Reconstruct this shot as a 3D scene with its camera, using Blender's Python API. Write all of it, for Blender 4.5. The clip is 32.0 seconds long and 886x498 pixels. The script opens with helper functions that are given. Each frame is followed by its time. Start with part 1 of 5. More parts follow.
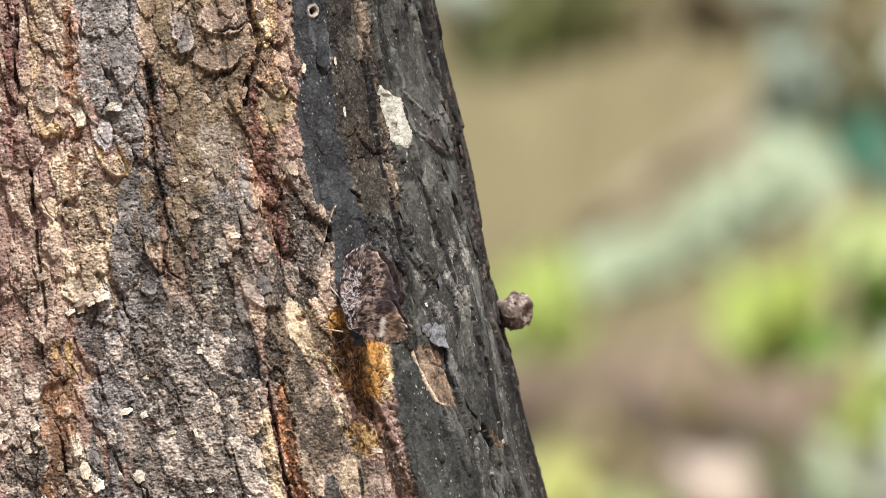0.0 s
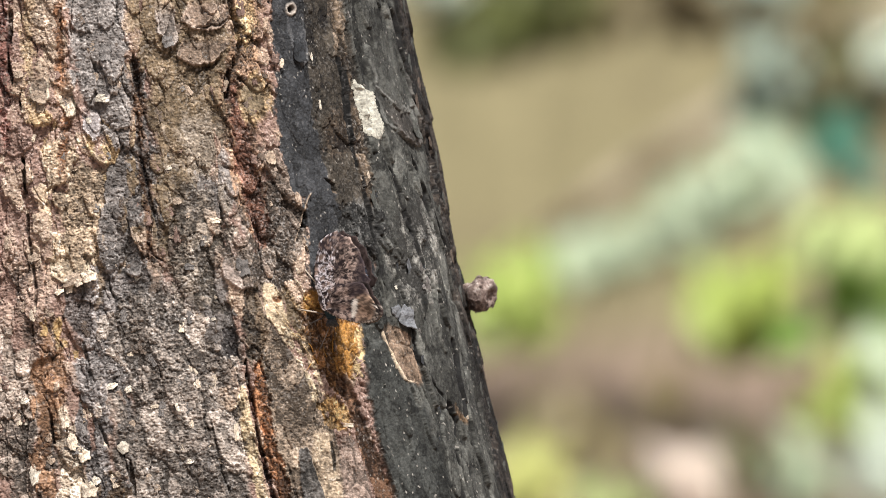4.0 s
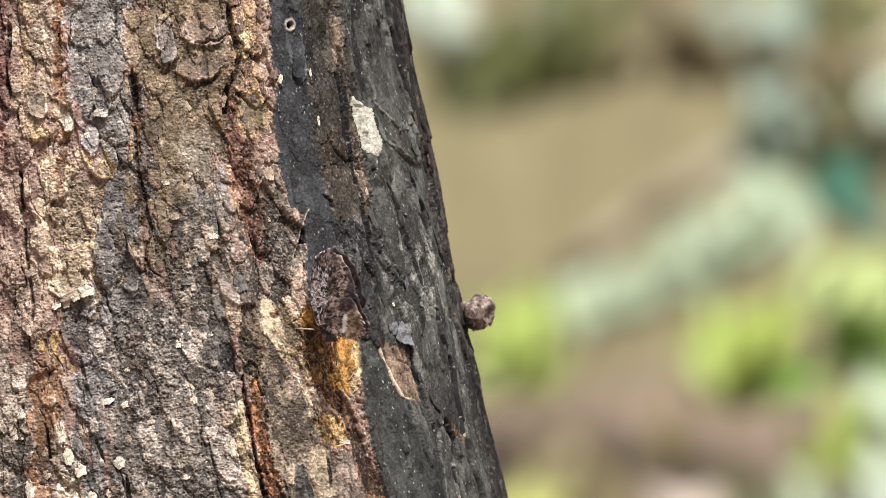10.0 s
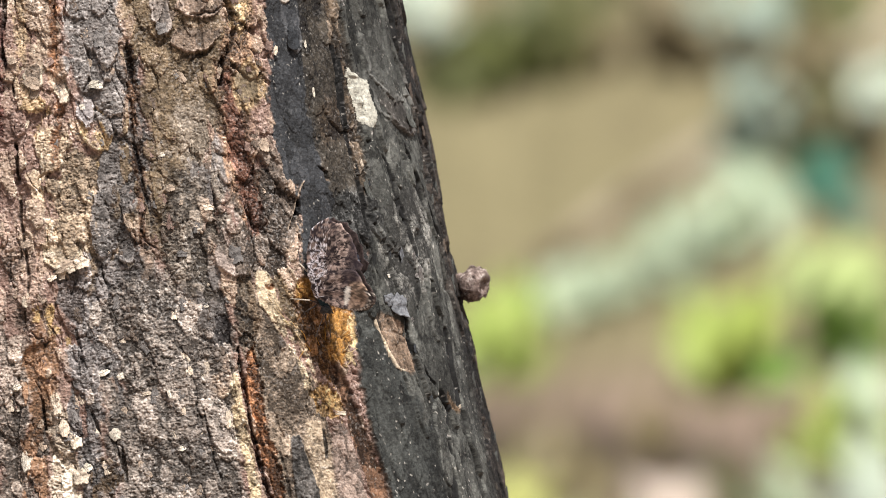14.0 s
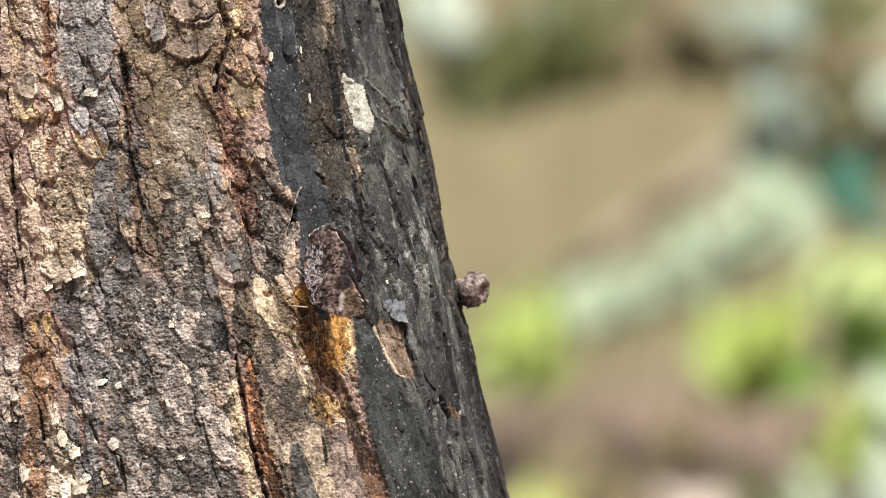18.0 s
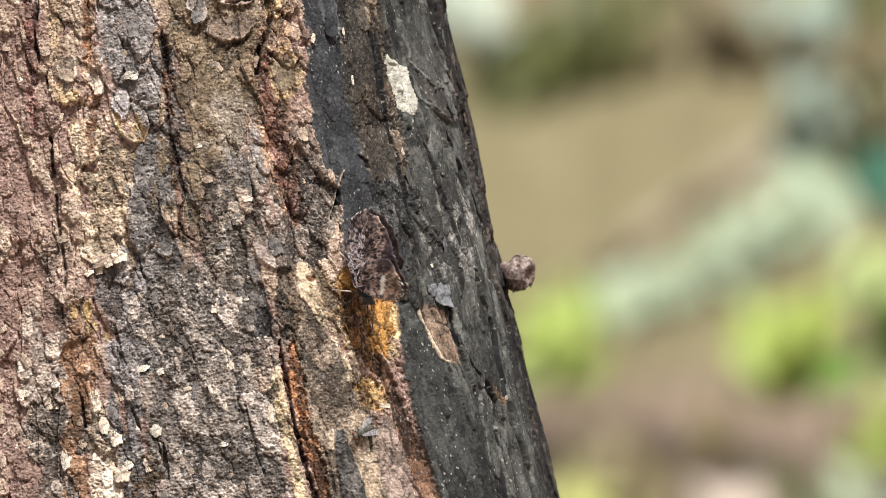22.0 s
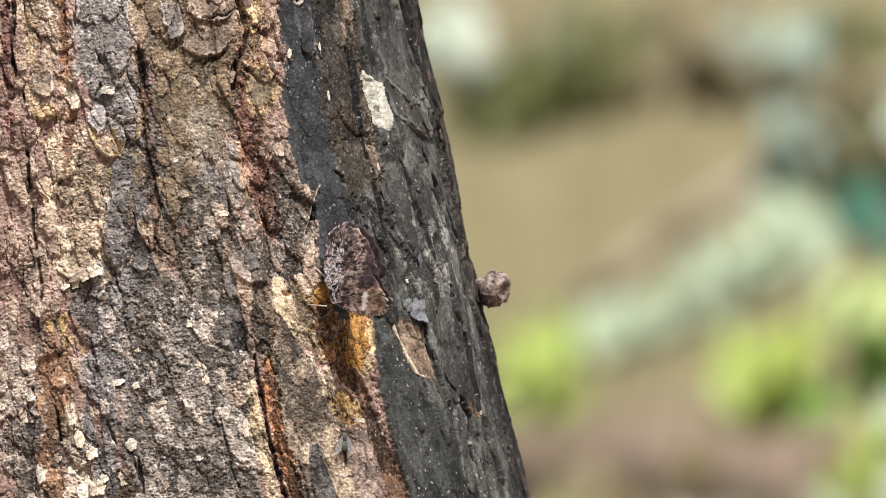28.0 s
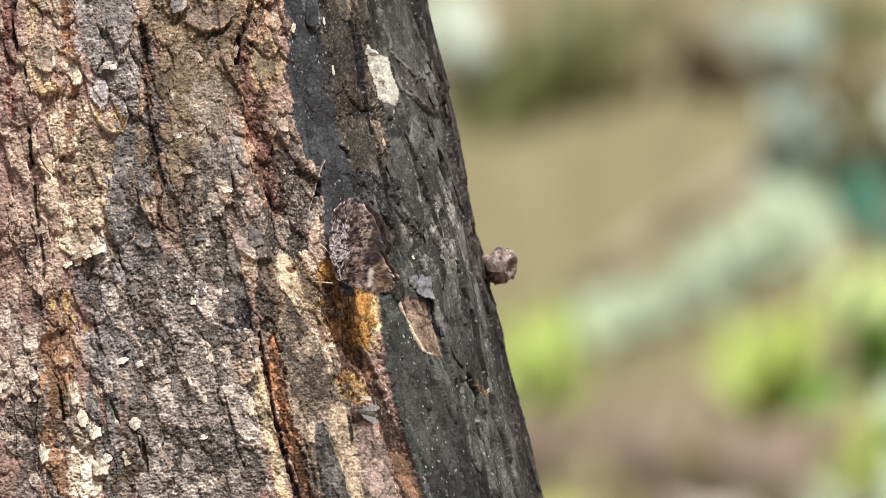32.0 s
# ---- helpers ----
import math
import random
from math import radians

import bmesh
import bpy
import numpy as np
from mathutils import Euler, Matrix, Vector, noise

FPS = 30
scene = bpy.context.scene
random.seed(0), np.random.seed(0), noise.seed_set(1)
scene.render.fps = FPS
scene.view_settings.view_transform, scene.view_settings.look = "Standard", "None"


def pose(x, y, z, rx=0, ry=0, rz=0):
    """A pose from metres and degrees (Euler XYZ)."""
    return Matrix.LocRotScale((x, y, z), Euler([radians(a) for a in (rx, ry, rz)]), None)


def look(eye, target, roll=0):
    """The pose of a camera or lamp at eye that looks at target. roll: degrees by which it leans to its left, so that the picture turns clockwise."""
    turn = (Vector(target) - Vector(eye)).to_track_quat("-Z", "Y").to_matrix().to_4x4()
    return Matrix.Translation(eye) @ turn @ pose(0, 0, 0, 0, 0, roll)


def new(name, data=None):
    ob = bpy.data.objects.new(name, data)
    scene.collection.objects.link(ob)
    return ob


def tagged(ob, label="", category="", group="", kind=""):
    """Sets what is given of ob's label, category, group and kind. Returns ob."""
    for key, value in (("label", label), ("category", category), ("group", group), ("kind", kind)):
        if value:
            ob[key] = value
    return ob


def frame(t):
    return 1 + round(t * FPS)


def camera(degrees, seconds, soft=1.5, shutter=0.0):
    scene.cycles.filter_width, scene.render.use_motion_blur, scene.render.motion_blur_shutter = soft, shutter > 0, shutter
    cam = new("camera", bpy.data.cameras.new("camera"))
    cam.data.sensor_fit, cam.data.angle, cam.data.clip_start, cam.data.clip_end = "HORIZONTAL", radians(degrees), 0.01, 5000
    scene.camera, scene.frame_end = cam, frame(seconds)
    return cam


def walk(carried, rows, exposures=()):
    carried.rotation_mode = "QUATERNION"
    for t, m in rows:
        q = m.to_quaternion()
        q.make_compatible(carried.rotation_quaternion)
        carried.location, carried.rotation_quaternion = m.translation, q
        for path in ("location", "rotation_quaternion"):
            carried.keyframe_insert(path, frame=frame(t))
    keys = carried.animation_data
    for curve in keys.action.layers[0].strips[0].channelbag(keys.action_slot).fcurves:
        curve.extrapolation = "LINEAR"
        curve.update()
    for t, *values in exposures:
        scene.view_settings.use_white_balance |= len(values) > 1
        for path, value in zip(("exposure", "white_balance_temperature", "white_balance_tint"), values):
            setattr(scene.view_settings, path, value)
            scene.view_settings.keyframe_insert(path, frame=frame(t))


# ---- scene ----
# A long lens, held by hand about four metres from a leaning tree trunk.
STEP = 0.000205          # one unit of the bark plan, in metres
AXIS_Y = 0.0966          # the trunk's axis, behind the insect's perch
cam = camera(4.604, 32.0, soft=0.6, shutter=0.3)
cam.data.dof.use_dof = True
cam.data.dof.focus_distance = 3.97
cam.data.dof.aperture_fstop = 16.0

# seconds; sway in centimetres (right, forward, up); turn in thousandths of a radian about x, y, z
HELD = (
    (0, -0.150, 21.932, 0.379, 0.57, 9.61, 2.43),
    (0.5, -0.031, 21.338, 0.271, 0.87, 9.30, 2.69),
    (1, 0.163, 21.280, -0.002, 1.59, 9.53, 3.20),
    (1.5, 0.482, 18.478, -0.075, 1.56, 8.65, 3.63),
    (2, 0.797, 12.391, -0.197, 1.49, 7.51, 3.70),
    (2.5, 0.907, 7.180, -0.310, 1.44, 5.85, 3.28),
    (3, 0.797, 2.710, -0.209, 0.92, 5.47, 2.47),
    (3.5, 0.558, 0.610, 0.116, -0.05, 3.40, 1.57),
    (5.5, 0.040, -0.337, -0.032, 0.12, 1.05, 0.08),
    (6, -0.000, 0.000, 0.000, -0.00, -0.00, 0.00),
    (6.5, -0.043, -0.158, -0.012, -0.00, -0.26, -0.13),
    (7, -0.044, -0.157, -0.247, 0.50, 0.00, -0.13),
    (7.5, -0.058, 0.834, -0.649, 1.45, 0.90, -0.15),
    (8, -0.097, 1.573, -0.882, 2.01, -1.71, -0.23),
    (8.5, -0.079, 0.743, -1.151, 2.74, -2.48, -0.33),
    (9, 0.133, 0.436, -1.349, 3.73, -2.71, 0.08),
    (9.5, 0.457, 0.269, -1.345, 4.46, -2.90, 0.82),
    (10, 0.682, 0.514, -1.246, 4.88, -3.79, 1.37),
    (10.5, 0.849, 0.401, -1.281, 5.12, -3.94, 1.75),
    (11, 1.047, 0.993, -1.511, 5.30, -4.44, 2.22),
    (11.5, 1.183, 0.461, -1.919, 5.48, -3.53, 2.49),
    (12, 1.101, 0.533, -2.127, 5.15, -3.48, 2.23),
    (12.5, 0.772, 0.423, -2.021, 4.37, -3.39, 1.39),
    (13, 0.185, 0.709, -1.810, 3.69, -3.23, -0.08),
    (13.5, -0.152, 0.284, -1.902, 3.87, -2.31, -0.99),
    (14, -0.005, 0.374, -2.257, 4.79, -1.91, -0.78),
    (14.5, 0.147, 0.452, -2.552, 5.60, -1.45, -0.62),
    (16.5, 0.874, 0.237, -2.311, 5.28, 1.43, 0.70),
    (17, 0.871, 1.027, -2.370, 5.45, 3.94, 0.86),
    (17.5, 0.995, 1.752, -2.404, 5.61, 5.69, 1.39),
    (18, 1.222, 2.426, -2.560, 6.06, 7.74, 2.16),
    (18.5, 1.251, 3.545, -2.754, 6.61, 9.76, 2.47),
    (19, 1.308, 4.081, -2.928, 7.12, 11.53, 2.81),
    (19.5, 1.326, 4.954, -3.030, 7.33, 11.18, 3.14),
    (20, 1.290, 5.931, -3.252, 7.47, 12.86, 3.72),
    (20.5, 1.311, 6.584, -3.383, 7.32, 13.35, 4.60),
    (21, 1.129, 6.505, -3.310, 6.64, 13.76, 4.87),
    (21.5, 0.815, 6.701, -3.186, 6.12, 13.45, 4.86),
    (22, 0.662, 7.175, -3.149, 6.11, 13.06, 4.91),
    (22.5, 0.742, 7.325, -3.172, 6.45, 13.39, 4.95),
    (23, 1.096, 6.609, -3.238, 6.89, 13.05, 5.25),
    (23.5, 1.516, 6.950, -3.384, 7.54, 12.56, 5.72),
    (24, 1.612, 7.026, -3.539, 8.25, 12.01, 5.39),
    (24.5, 1.373, 6.972, -3.526, 8.53, 11.15, 4.50),
    (25, 1.286, 6.806, -3.538, 8.83, 11.49, 4.21),
    (25.5, 1.315, 6.777, -3.563, 9.23, 11.58, 4.30),
    (27.5, 0.939, 5.945, -4.006, 10.28, 9.48, 3.33),
    (28, 0.948, 6.100, -3.949, 9.50, 9.66, 3.36),
    (28.5, 0.969, 6.105, -4.025, 9.06, 9.75, 3.42),
    (29, 1.041, 5.859, -4.214, 8.86, 11.16, 3.60),
    (29.5, 1.046, 5.780, -4.276, 8.49, 10.90, 3.64),
    (30, 0.977, 5.678, -4.292, 8.14, 11.02, 3.44),
    (30.5, 0.839, 6.334, -4.309, 7.93, 11.41, 3.15),
    (31, 0.769, 6.601, -4.446, 8.16, 12.65, 3.02),
    (31.5, 0.665, 8.402, -4.552, 8.52, 12.65, 3.01),
    (32, 0.570, 10.309, -4.574, 9.03, 12.95, 3.05),
)


def held(sx, sy, sz, tx, ty, tz):
    turn = Vector((tx, ty, tz)) * 0.001
    m = Matrix.Rotation(turn.length, 4, turn.normalized()) if turn.length > 1e-9 else Matrix()
    return Matrix.Translation((sx / 100, -4 + sy / 100, 1 + sz / 100)) @ m @ pose(0, 0, 0, 90)


walk(cam, [(r[0], held(*r[1:])) for r in HELD])

# ---- light: thin cloud and sun from high up in front of the bark
SUN_FROM = Vector((0.20, -0.50, 0.84)).normalized()
world = bpy.data.worlds.new("sky")
scene.world = world
world.use_nodes = True
wn = world.node_tree.nodes
sky = wn.new("ShaderNodeTexSky")
sky.sky_type, sky.sun_disc = "NISHITA", False
sky.sun_elevation = math.asin(SUN_FROM.z)
sky.sun_rotation = math.atan2(SUN_FROM.x, SUN_FROM.y)
sky.air_density, sky.dust_density, sky.ozone_density = 1.0, 5.0, 0.4
world.node_tree.links.new(sky.outputs[0], wn["Background"].inputs[0])
wn["Background"].inputs[1].default_value = 0.07
sun = new("sun", bpy.data.lights.new("sun", "SUN"))
sun.data.energy, sun.data.angle, sun.data.color = 4.6, radians(10), (1.0, 0.98, 0.95)
sun.matrix_world = look(SUN_FROM * 20, (0, 0, 0))
scene.view_settings.exposure = 0.31


# ---- materials
def material(name, rough=0.9, spec=0.3):
    m = bpy.data.materials.new(name)
    m.use_nodes = True
    b = m.node_tree.nodes["Principled BSDF"]
    b.inputs["Roughness"].default_value = rough
    b.inputs["Specular IOR Level"].default_value = spec
    return m, m.node_tree.nodes, m.node_tree.links, b


def mixed(nodes, links, fac, a, b, mode="MIX"):
    n = nodes.new("ShaderNodeMix")
    n.data_type, n.blend_type = "RGBA", mode
    for sock, v in ((n.inputs[0], fac), (n.inputs[6], a), (n.inputs[7], b)):
        if isinstance(v, bpy.types.NodeSocket):
            links.new(v, sock)
        else:
            sock.default_value = v if isinstance(v, float) else (*v, 1)
    return n.outputs[2]


def noise_node(nodes, links, scale, detail=4.0, rough=0.6, coord=None, stretch=None):
    n = nodes.new("ShaderNodeTexNoise")
    n.inputs["Scale"].default_value, n.inputs["Detail"].default_value, n.inputs["Roughness"].default_value = scale, detail, rough
    src = coord or nodes.new("ShaderNodeTexCoord").outputs["Object"]
    if stretch:
        mp = nodes.new("ShaderNodeMapping")
        mp.inputs["Scale"].default_value = stretch
        links.new(src, mp.inputs[0])
        src = mp.outputs[0]
    links.new(src, n.inputs["Vector"])
    return n.outputs["Fac"]


def ramp(nodes, links, fac, stops):
    n = nodes.new("ShaderNodeValToRGB")
    while len(n.color_ramp.elements) < len(stops):
        n.color_ramp.elements.new(0.5)
    for e, (p, c) in zip(n.color_ramp.elements, stops):
        e.position, e.color = p, (*c, 1) if len(c) == 3 else c
    links.new(fac, n.inputs[0])
    return n.outputs[0]


def bumped(nodes, links, b, height, strength, dist):
    n = nodes.new("ShaderNodeBump")
    n.inputs["Strength"].default_value, n.inputs["Distance"].default_value = strength, dist
    links.new(height, n.inputs["Height"])
    links.new(n.outputs[0], b.inputs["Normal"])


def bark_material():
    """Weathered bark: tone and gloss come with the mesh, grain and relief from noise."""
    m, nodes, links, b = material("bark", 0.9, 0.25)
    tone = nodes.new("ShaderNodeAttribute")
    tone.attribute_name = "tone"
    gloss = nodes.new("ShaderNodeAttribute")
    gloss.attribute_name = "gloss"
    grain = noise_node(nodes, links, 900, 5, 0.7, stretch=(0.75, 0.75, 1.15))
    specks = ramp(nodes, links, grain, [(0.33, (0.55, 0.54, 0.53)), (0.47, (0.94, 0.93, 0.92)), (0.57, (1.1, 1.09, 1.08)), (0.68, (1.5, 1.47, 1.44))])
    col = mixed(nodes, links, 0.9, tone.outputs["Color"], specks, "MULTIPLY")
    blot = noise_node(nodes, links, 120, 4, 0.6)
    col = mixed(nodes, links, 0.7, col, ramp(nodes, links, blot, [(0.3, (0.72, 0.7, 0.7)), (0.7, (1.25, 1.22, 1.2))]), "MULTIPLY")
    links.new(col, b.inputs["Base Color"])
    rr = nodes.new("ShaderNodeMapRange")
    rr.inputs[3].default_value, rr.inputs[4].default_value = 0.92, 0.5
    links.new(gloss.outputs["Fac"], rr.inputs[0])
    links.new(rr.outputs[0], b.inputs["Roughness"])
    bumped(nodes, links, b, noise_node(nodes, links, 1200, 4, 0.7, stretch=(0.7, 0.7, 1.2)), 0.6, 0.0005)
    return m


def plain(name, colour, rough=0.8, vary=0.35, scale=400, bump=0.3, dist=0.0003, spec=0.3):
    """A mottled surface of one colour with fine relief; each object differs a little."""
    m, nodes, links, b = material(name, rough, spec)
    n = noise_node(nodes, links, scale, 4, 0.65)
    lo, hi = [c * (1 - vary) for c in colour], [min(1, c * (1 + vary)) for c in colour]
    col = ramp(nodes, links, n, [(0.3, lo), (0.7, hi)])
    info = nodes.new("ShaderNodeObjectInfo")
    col = mixed(nodes, links, 1.0, col, ramp(nodes, links, info.outputs["Random"], [(0, (0.75, 0.75, 0.75)), (1, (1.2, 1.2, 1.2))]), "MULTIPLY")
    links.new(col, b.inputs["Base Color"])
    bumped(nodes, links, b, n, bump, dist)
    return m


def painted(name, rough=0.75, spec=0.3, scale=1500):
    """Colour from the mesh's own tones, with fine scales."""
    m, nodes, links, b = material(name, rough, spec)
    tone = nodes.new("ShaderNodeAttribute")
    tone.attribute_name = "tone"
    n = noise_node(nodes, links, scale, 3, 0.6)
    col = mixed(nodes, links, 0.6, tone.outputs["Color"], ramp(nodes, links, n, [(0.3, (0.65, 0.65, 0.65)), (0.7, (1.3, 1.3, 1.3))]), "MULTIPLY")
    links.new(col, b.inputs["Base Color"])
    bumped(nodes, links, b, n, 0.4, 0.0002)
    return m


BARK = bark_material()


# ---- mesh helpers
def link_mesh(name, verts, faces, mat, parent=None, label="", smooth=True):
    me = bpy.data.meshes.new(name)
    me.from_pydata([tuple(v) for v in verts], [], [tuple(f) for f in faces])
    me.update()
    if smooth:
        me.polygons.foreach_set("use_smooth", [True] * len(me.polygons))
    if mat:
        me.materials.append(mat)
    ob = new(name, me)
    if parent:
        ob.parent = parent
    if label:
        tagged(ob, label)
    return ob


def part(name, bm, mat, parent, label="", smooth=True):
    me = bpy.data.meshes.new(name)
    bm.to_mesh(me)
    bm.free()
    if smooth:
        me.polygons.foreach_set("use_smooth", [True] * len(me.polygons))
    me.materials.append(mat)
    ob = new(name, me)
    ob.parent = parent
    if label:
        tagged(ob, label)
    return ob


def sheet_mesh(name, pos, nrows, ncols, closed=False):
    """A mesh from a grid of places (nrows * ncols, 3), made quickly."""
    me = bpy.data.meshes.new(name)
    idx = np.arange(nrows * ncols).reshape(nrows, ncols)
    if closed:
        idx = np.hstack([idx, idx[:, :1]])
    q = np.stack([idx[:-1, :-1], idx[:-1, 1:], idx[1:, 1:], idx[1:, :-1]], -1).reshape(-1, 4)
    me.vertices.add(len(pos))
    me.vertices.foreach_set("co", np.ascontiguousarray(pos, np.float32).ravel())
    me.loops.add(q.size)
    me.loops.foreach_set("vertex_index", q.ravel().astype(np.int32))
    me.polygons.add(len(q))
    me.polygons.foreach_set("loop_start", np.arange(0, q.size, 4, dtype=np.int32))
    me.polygons.foreach_set("use_smooth", np.ones(len(q), bool))
    me.update(calc_edges=True)
    me.validate()
    return me


def set_tone(me, colour, gloss=None):
    at = me.attributes.new("tone", "FLOAT_COLOR", "POINT")
    rgba = np.ones((len(me.vertices), 4), np.float32)
    rgba[:, :3] = colour
    at.data.foreach_set("color", rgba.ravel())
    if gloss is not None:
        at = me.attributes.new("gloss", "FLOAT", "POINT")
        at.data.foreach_set("value", np.asarray(gloss, np.float32))


# ---- noise on arrays
def lattice(ix, iy, seed):
    h = (ix.astype(np.int64) * 374761393 + iy.astype(np.int64) * 668265263 + seed * 974634777) & 0xFFFFFFFF
    h = ((h ^ (h >> 13)) * 1274126177) & 0xFFFFFFFF
    h = ((h ^ (h >> 16)) * 2246822519) & 0xFFFFFFFF
    return ((h ^ (h >> 15)) & 0xFFFFFF) / float(0x1000000)


def value_noise(x, y, seed):
    ix, iy = np.floor(x), np.floor(y)
    fx, fy = x - ix, y - iy
    fx, fy = fx * fx * (3 - 2 * fx), fy * fy * (3 - 2 * fy)
    a, b = lattice(ix, iy, seed), lattice(ix + 1, iy, seed)
    c, d = lattice(ix, iy + 1, seed), lattice(ix + 1, iy + 1, seed)
    return (a * (1 - fx) + b * fx) * (1 - fy) + (c * (1 - fx) + d * fx) * fy


def fbm(x, y, seed, octaves=4, gain=0.55):
    total, amp, norm = 0, 1.0, 0.0
    for i in range(octaves):
        total = total + amp * value_noise(x * 2 ** i + 17.3 * i, y * 2 ** i + 9.1 * i, seed + i)
        norm += amp
        amp *= gain
    return total / norm * 2 - 1


def cells(x, y, seed):
    """Distance to the nearest and second nearest cell point, the cell's number 0..1, and the way from its point."""
    ix, iy = np.floor(x), np.floor(y)
    f1 = np.full(x.shape, 9.0)
    f2, num, ox, oy = f1.copy(), np.zeros(x.shape), np.zeros(x.shape), np.zeros(x.shape)
    for dx in (-1, 0, 1):
        for dy in (-1, 0, 1):
            jx, jy = ix + dx, iy + dy
            px, py = jx + lattice(jx, jy, seed), jy + lattice(jx, jy, seed + 7)
            d = np.hypot(x - px, y - py)
            near = d < f1
            f2 = np.where(near, f1, np.minimum(f2, d))
            num = np.where(near, lattice(jx, jy, seed + 13), num)
            ox, oy = np.where(near, x - px, ox), np.where(near, y - py, oy)
            f1 = np.where(near, d, f1)
    return f1, f2, num, ox, oy


def smooth01(v):
    v = np.clip(v, 0, 1)
    return v * v * (3 - 2 * v)


# ---- the trunk: a leaning, tapering stem; the bark plan is the camera's view of it, a across and b down
def axis_x(z):
    return -0.1253 - 0.125 * (z - 1)


def radius(z):
    return 0.0855 + 0.045 * np.exp(-(z - 1) * 2.1)


def stem(phi, z):
    """A place on the stem; its section is flattened towards the front."""
    r = radius(z)
    y = AXIS_Y - r * np.cos(phi)
    return axis_x(z) + r * np.sin(phi), 0.65 * y + 0.35 * np.sqrt(y * y + 0.0001) - 0.001, z


def outward(phi, z):
    """The stem's outward way at phi, in the level."""
    x0, y0, _ = stem(phi - 0.01, z)
    x1, y1, _ = stem(phi + 0.01, z)
    d = np.hypot(x1 - x0, y1 - y0)
    return (y1 - y0) / d, -(x1 - x0) / d


def plan_of(phi, z):
    x, y, _ = stem(phi, z)
    k = STEP * (4 + y) / 4
    return 784 + x / k, 441 - (z - 1) / k


def from_plan(a, b):
    y = 0.0
    for _ in range(12):
        k = STEP * (4 + y) / 4
        z, x = 1 - (b - 441) * k, (a - 784) * k
        phi = math.asin(max(-1, min(1, (x - axis_x(z)) / float(radius(z)))))
        y = float(stem(phi, z)[1])
    return phi, z


def strip(a, b, pts, soft, wob):
    """1 inside a band that runs down the bark through (b, a, half width), 0 outside; wob frays its edges."""
    pb, pa, pw = zip(*pts)
    c, w = np.interp(b, pb, pa), np.interp(b, pb, pw)
    over = np.minimum(b - pb[0], pb[-1] - b) + wob * 2
    return smooth01((w - np.abs(a - c) + wob) / soft + 0.5) * smooth01(over / (2 * soft) + 0.5)


def spot(a, b, ca, cb, ra, rb, soft, wob):
    d = (1 - np.hypot((a - ca) / ra, (b - cb) / rb)) * min(ra, rb)
    return smooth01((d + wob) / soft + 0.5)


RUST, TAN, CREAM = (0.200, 0.135, 0.112), (0.36, 0.28, 0.215), (0.62, 0.52, 0.41)
GREY, OLIVE = (0.168, 0.154, 0.146), (0.180, 0.136, 0.088)
ORANGE, DEEP, SLATE = (0.275, 0.180, 0.120), (0.09, 0.042, 0.027), (0.039, 0.042, 0.047)
CHAR, AMBER, STRAW = (0.084, 0.087, 0.080), (0.41, 0.215, 0.062), (0.74, 0.61, 0.43)


DICE = np.random.RandomState(8).random_sample((8192, 9))


def shingles(u, v, su, sv, seed, fray, keep=1.0, edge=0.09):
    """Overlapping bark scales, su wide and sv high: height 0..1, two numbers for the scale, its rim and how far down the scale it is."""
    ix, iy = np.floor(u / su), np.floor(v / sv)
    top = np.zeros(u.shape)
    num, num2, low = np.zeros(u.shape), np.zeros(u.shape), np.zeros(u.shape)
    rim = np.ones(u.shape)
    fr = fray / su
    for dx in (-1, 0, 1):
        for dy in (-1, 0, 1):
            jx, jy = ix + dx, iy + dy
            d = DICE[(lattice(jx, jy, seed) * 8192).astype(np.int32)]
            q = (v - (jy + 0.15 + 0.7 * d[..., 1]) * sv) / (sv * (0.45 + 0.4 * d[..., 3]))
            x = (u - (jx + 0.15 + 0.7 * d[..., 0]) * su) - (d[..., 4] - 0.5) * 0.35 * q * sv
            p = x / (su * (0.42 + 0.36 * d[..., 2]) * (1 - 0.5 * np.clip(q, 0, 1) ** 2))
            e = 1 - np.sqrt(np.sqrt(p ** 4 + q ** 4)) + fr * (0.6 + 0.7 * d[..., 7])
            h = np.where((e > 0) & (d[..., 5] < keep), (0.2 + 0.5 * d[..., 6] + 0.3 * q * d[..., 8] + 0.12 * e) * smooth01(e / edge), 0)
            up = h > top
            top = np.where(up, h, top)
            num, num2 = np.where(up, d[..., 7], num), np.where(up, d[..., 8], num2)
            rim, low = np.where(up, 1 - smooth01((e - 0.03) / 0.16), rim), np.where(up, q, low)
    return top, num, num2, rim * (top > 0), low


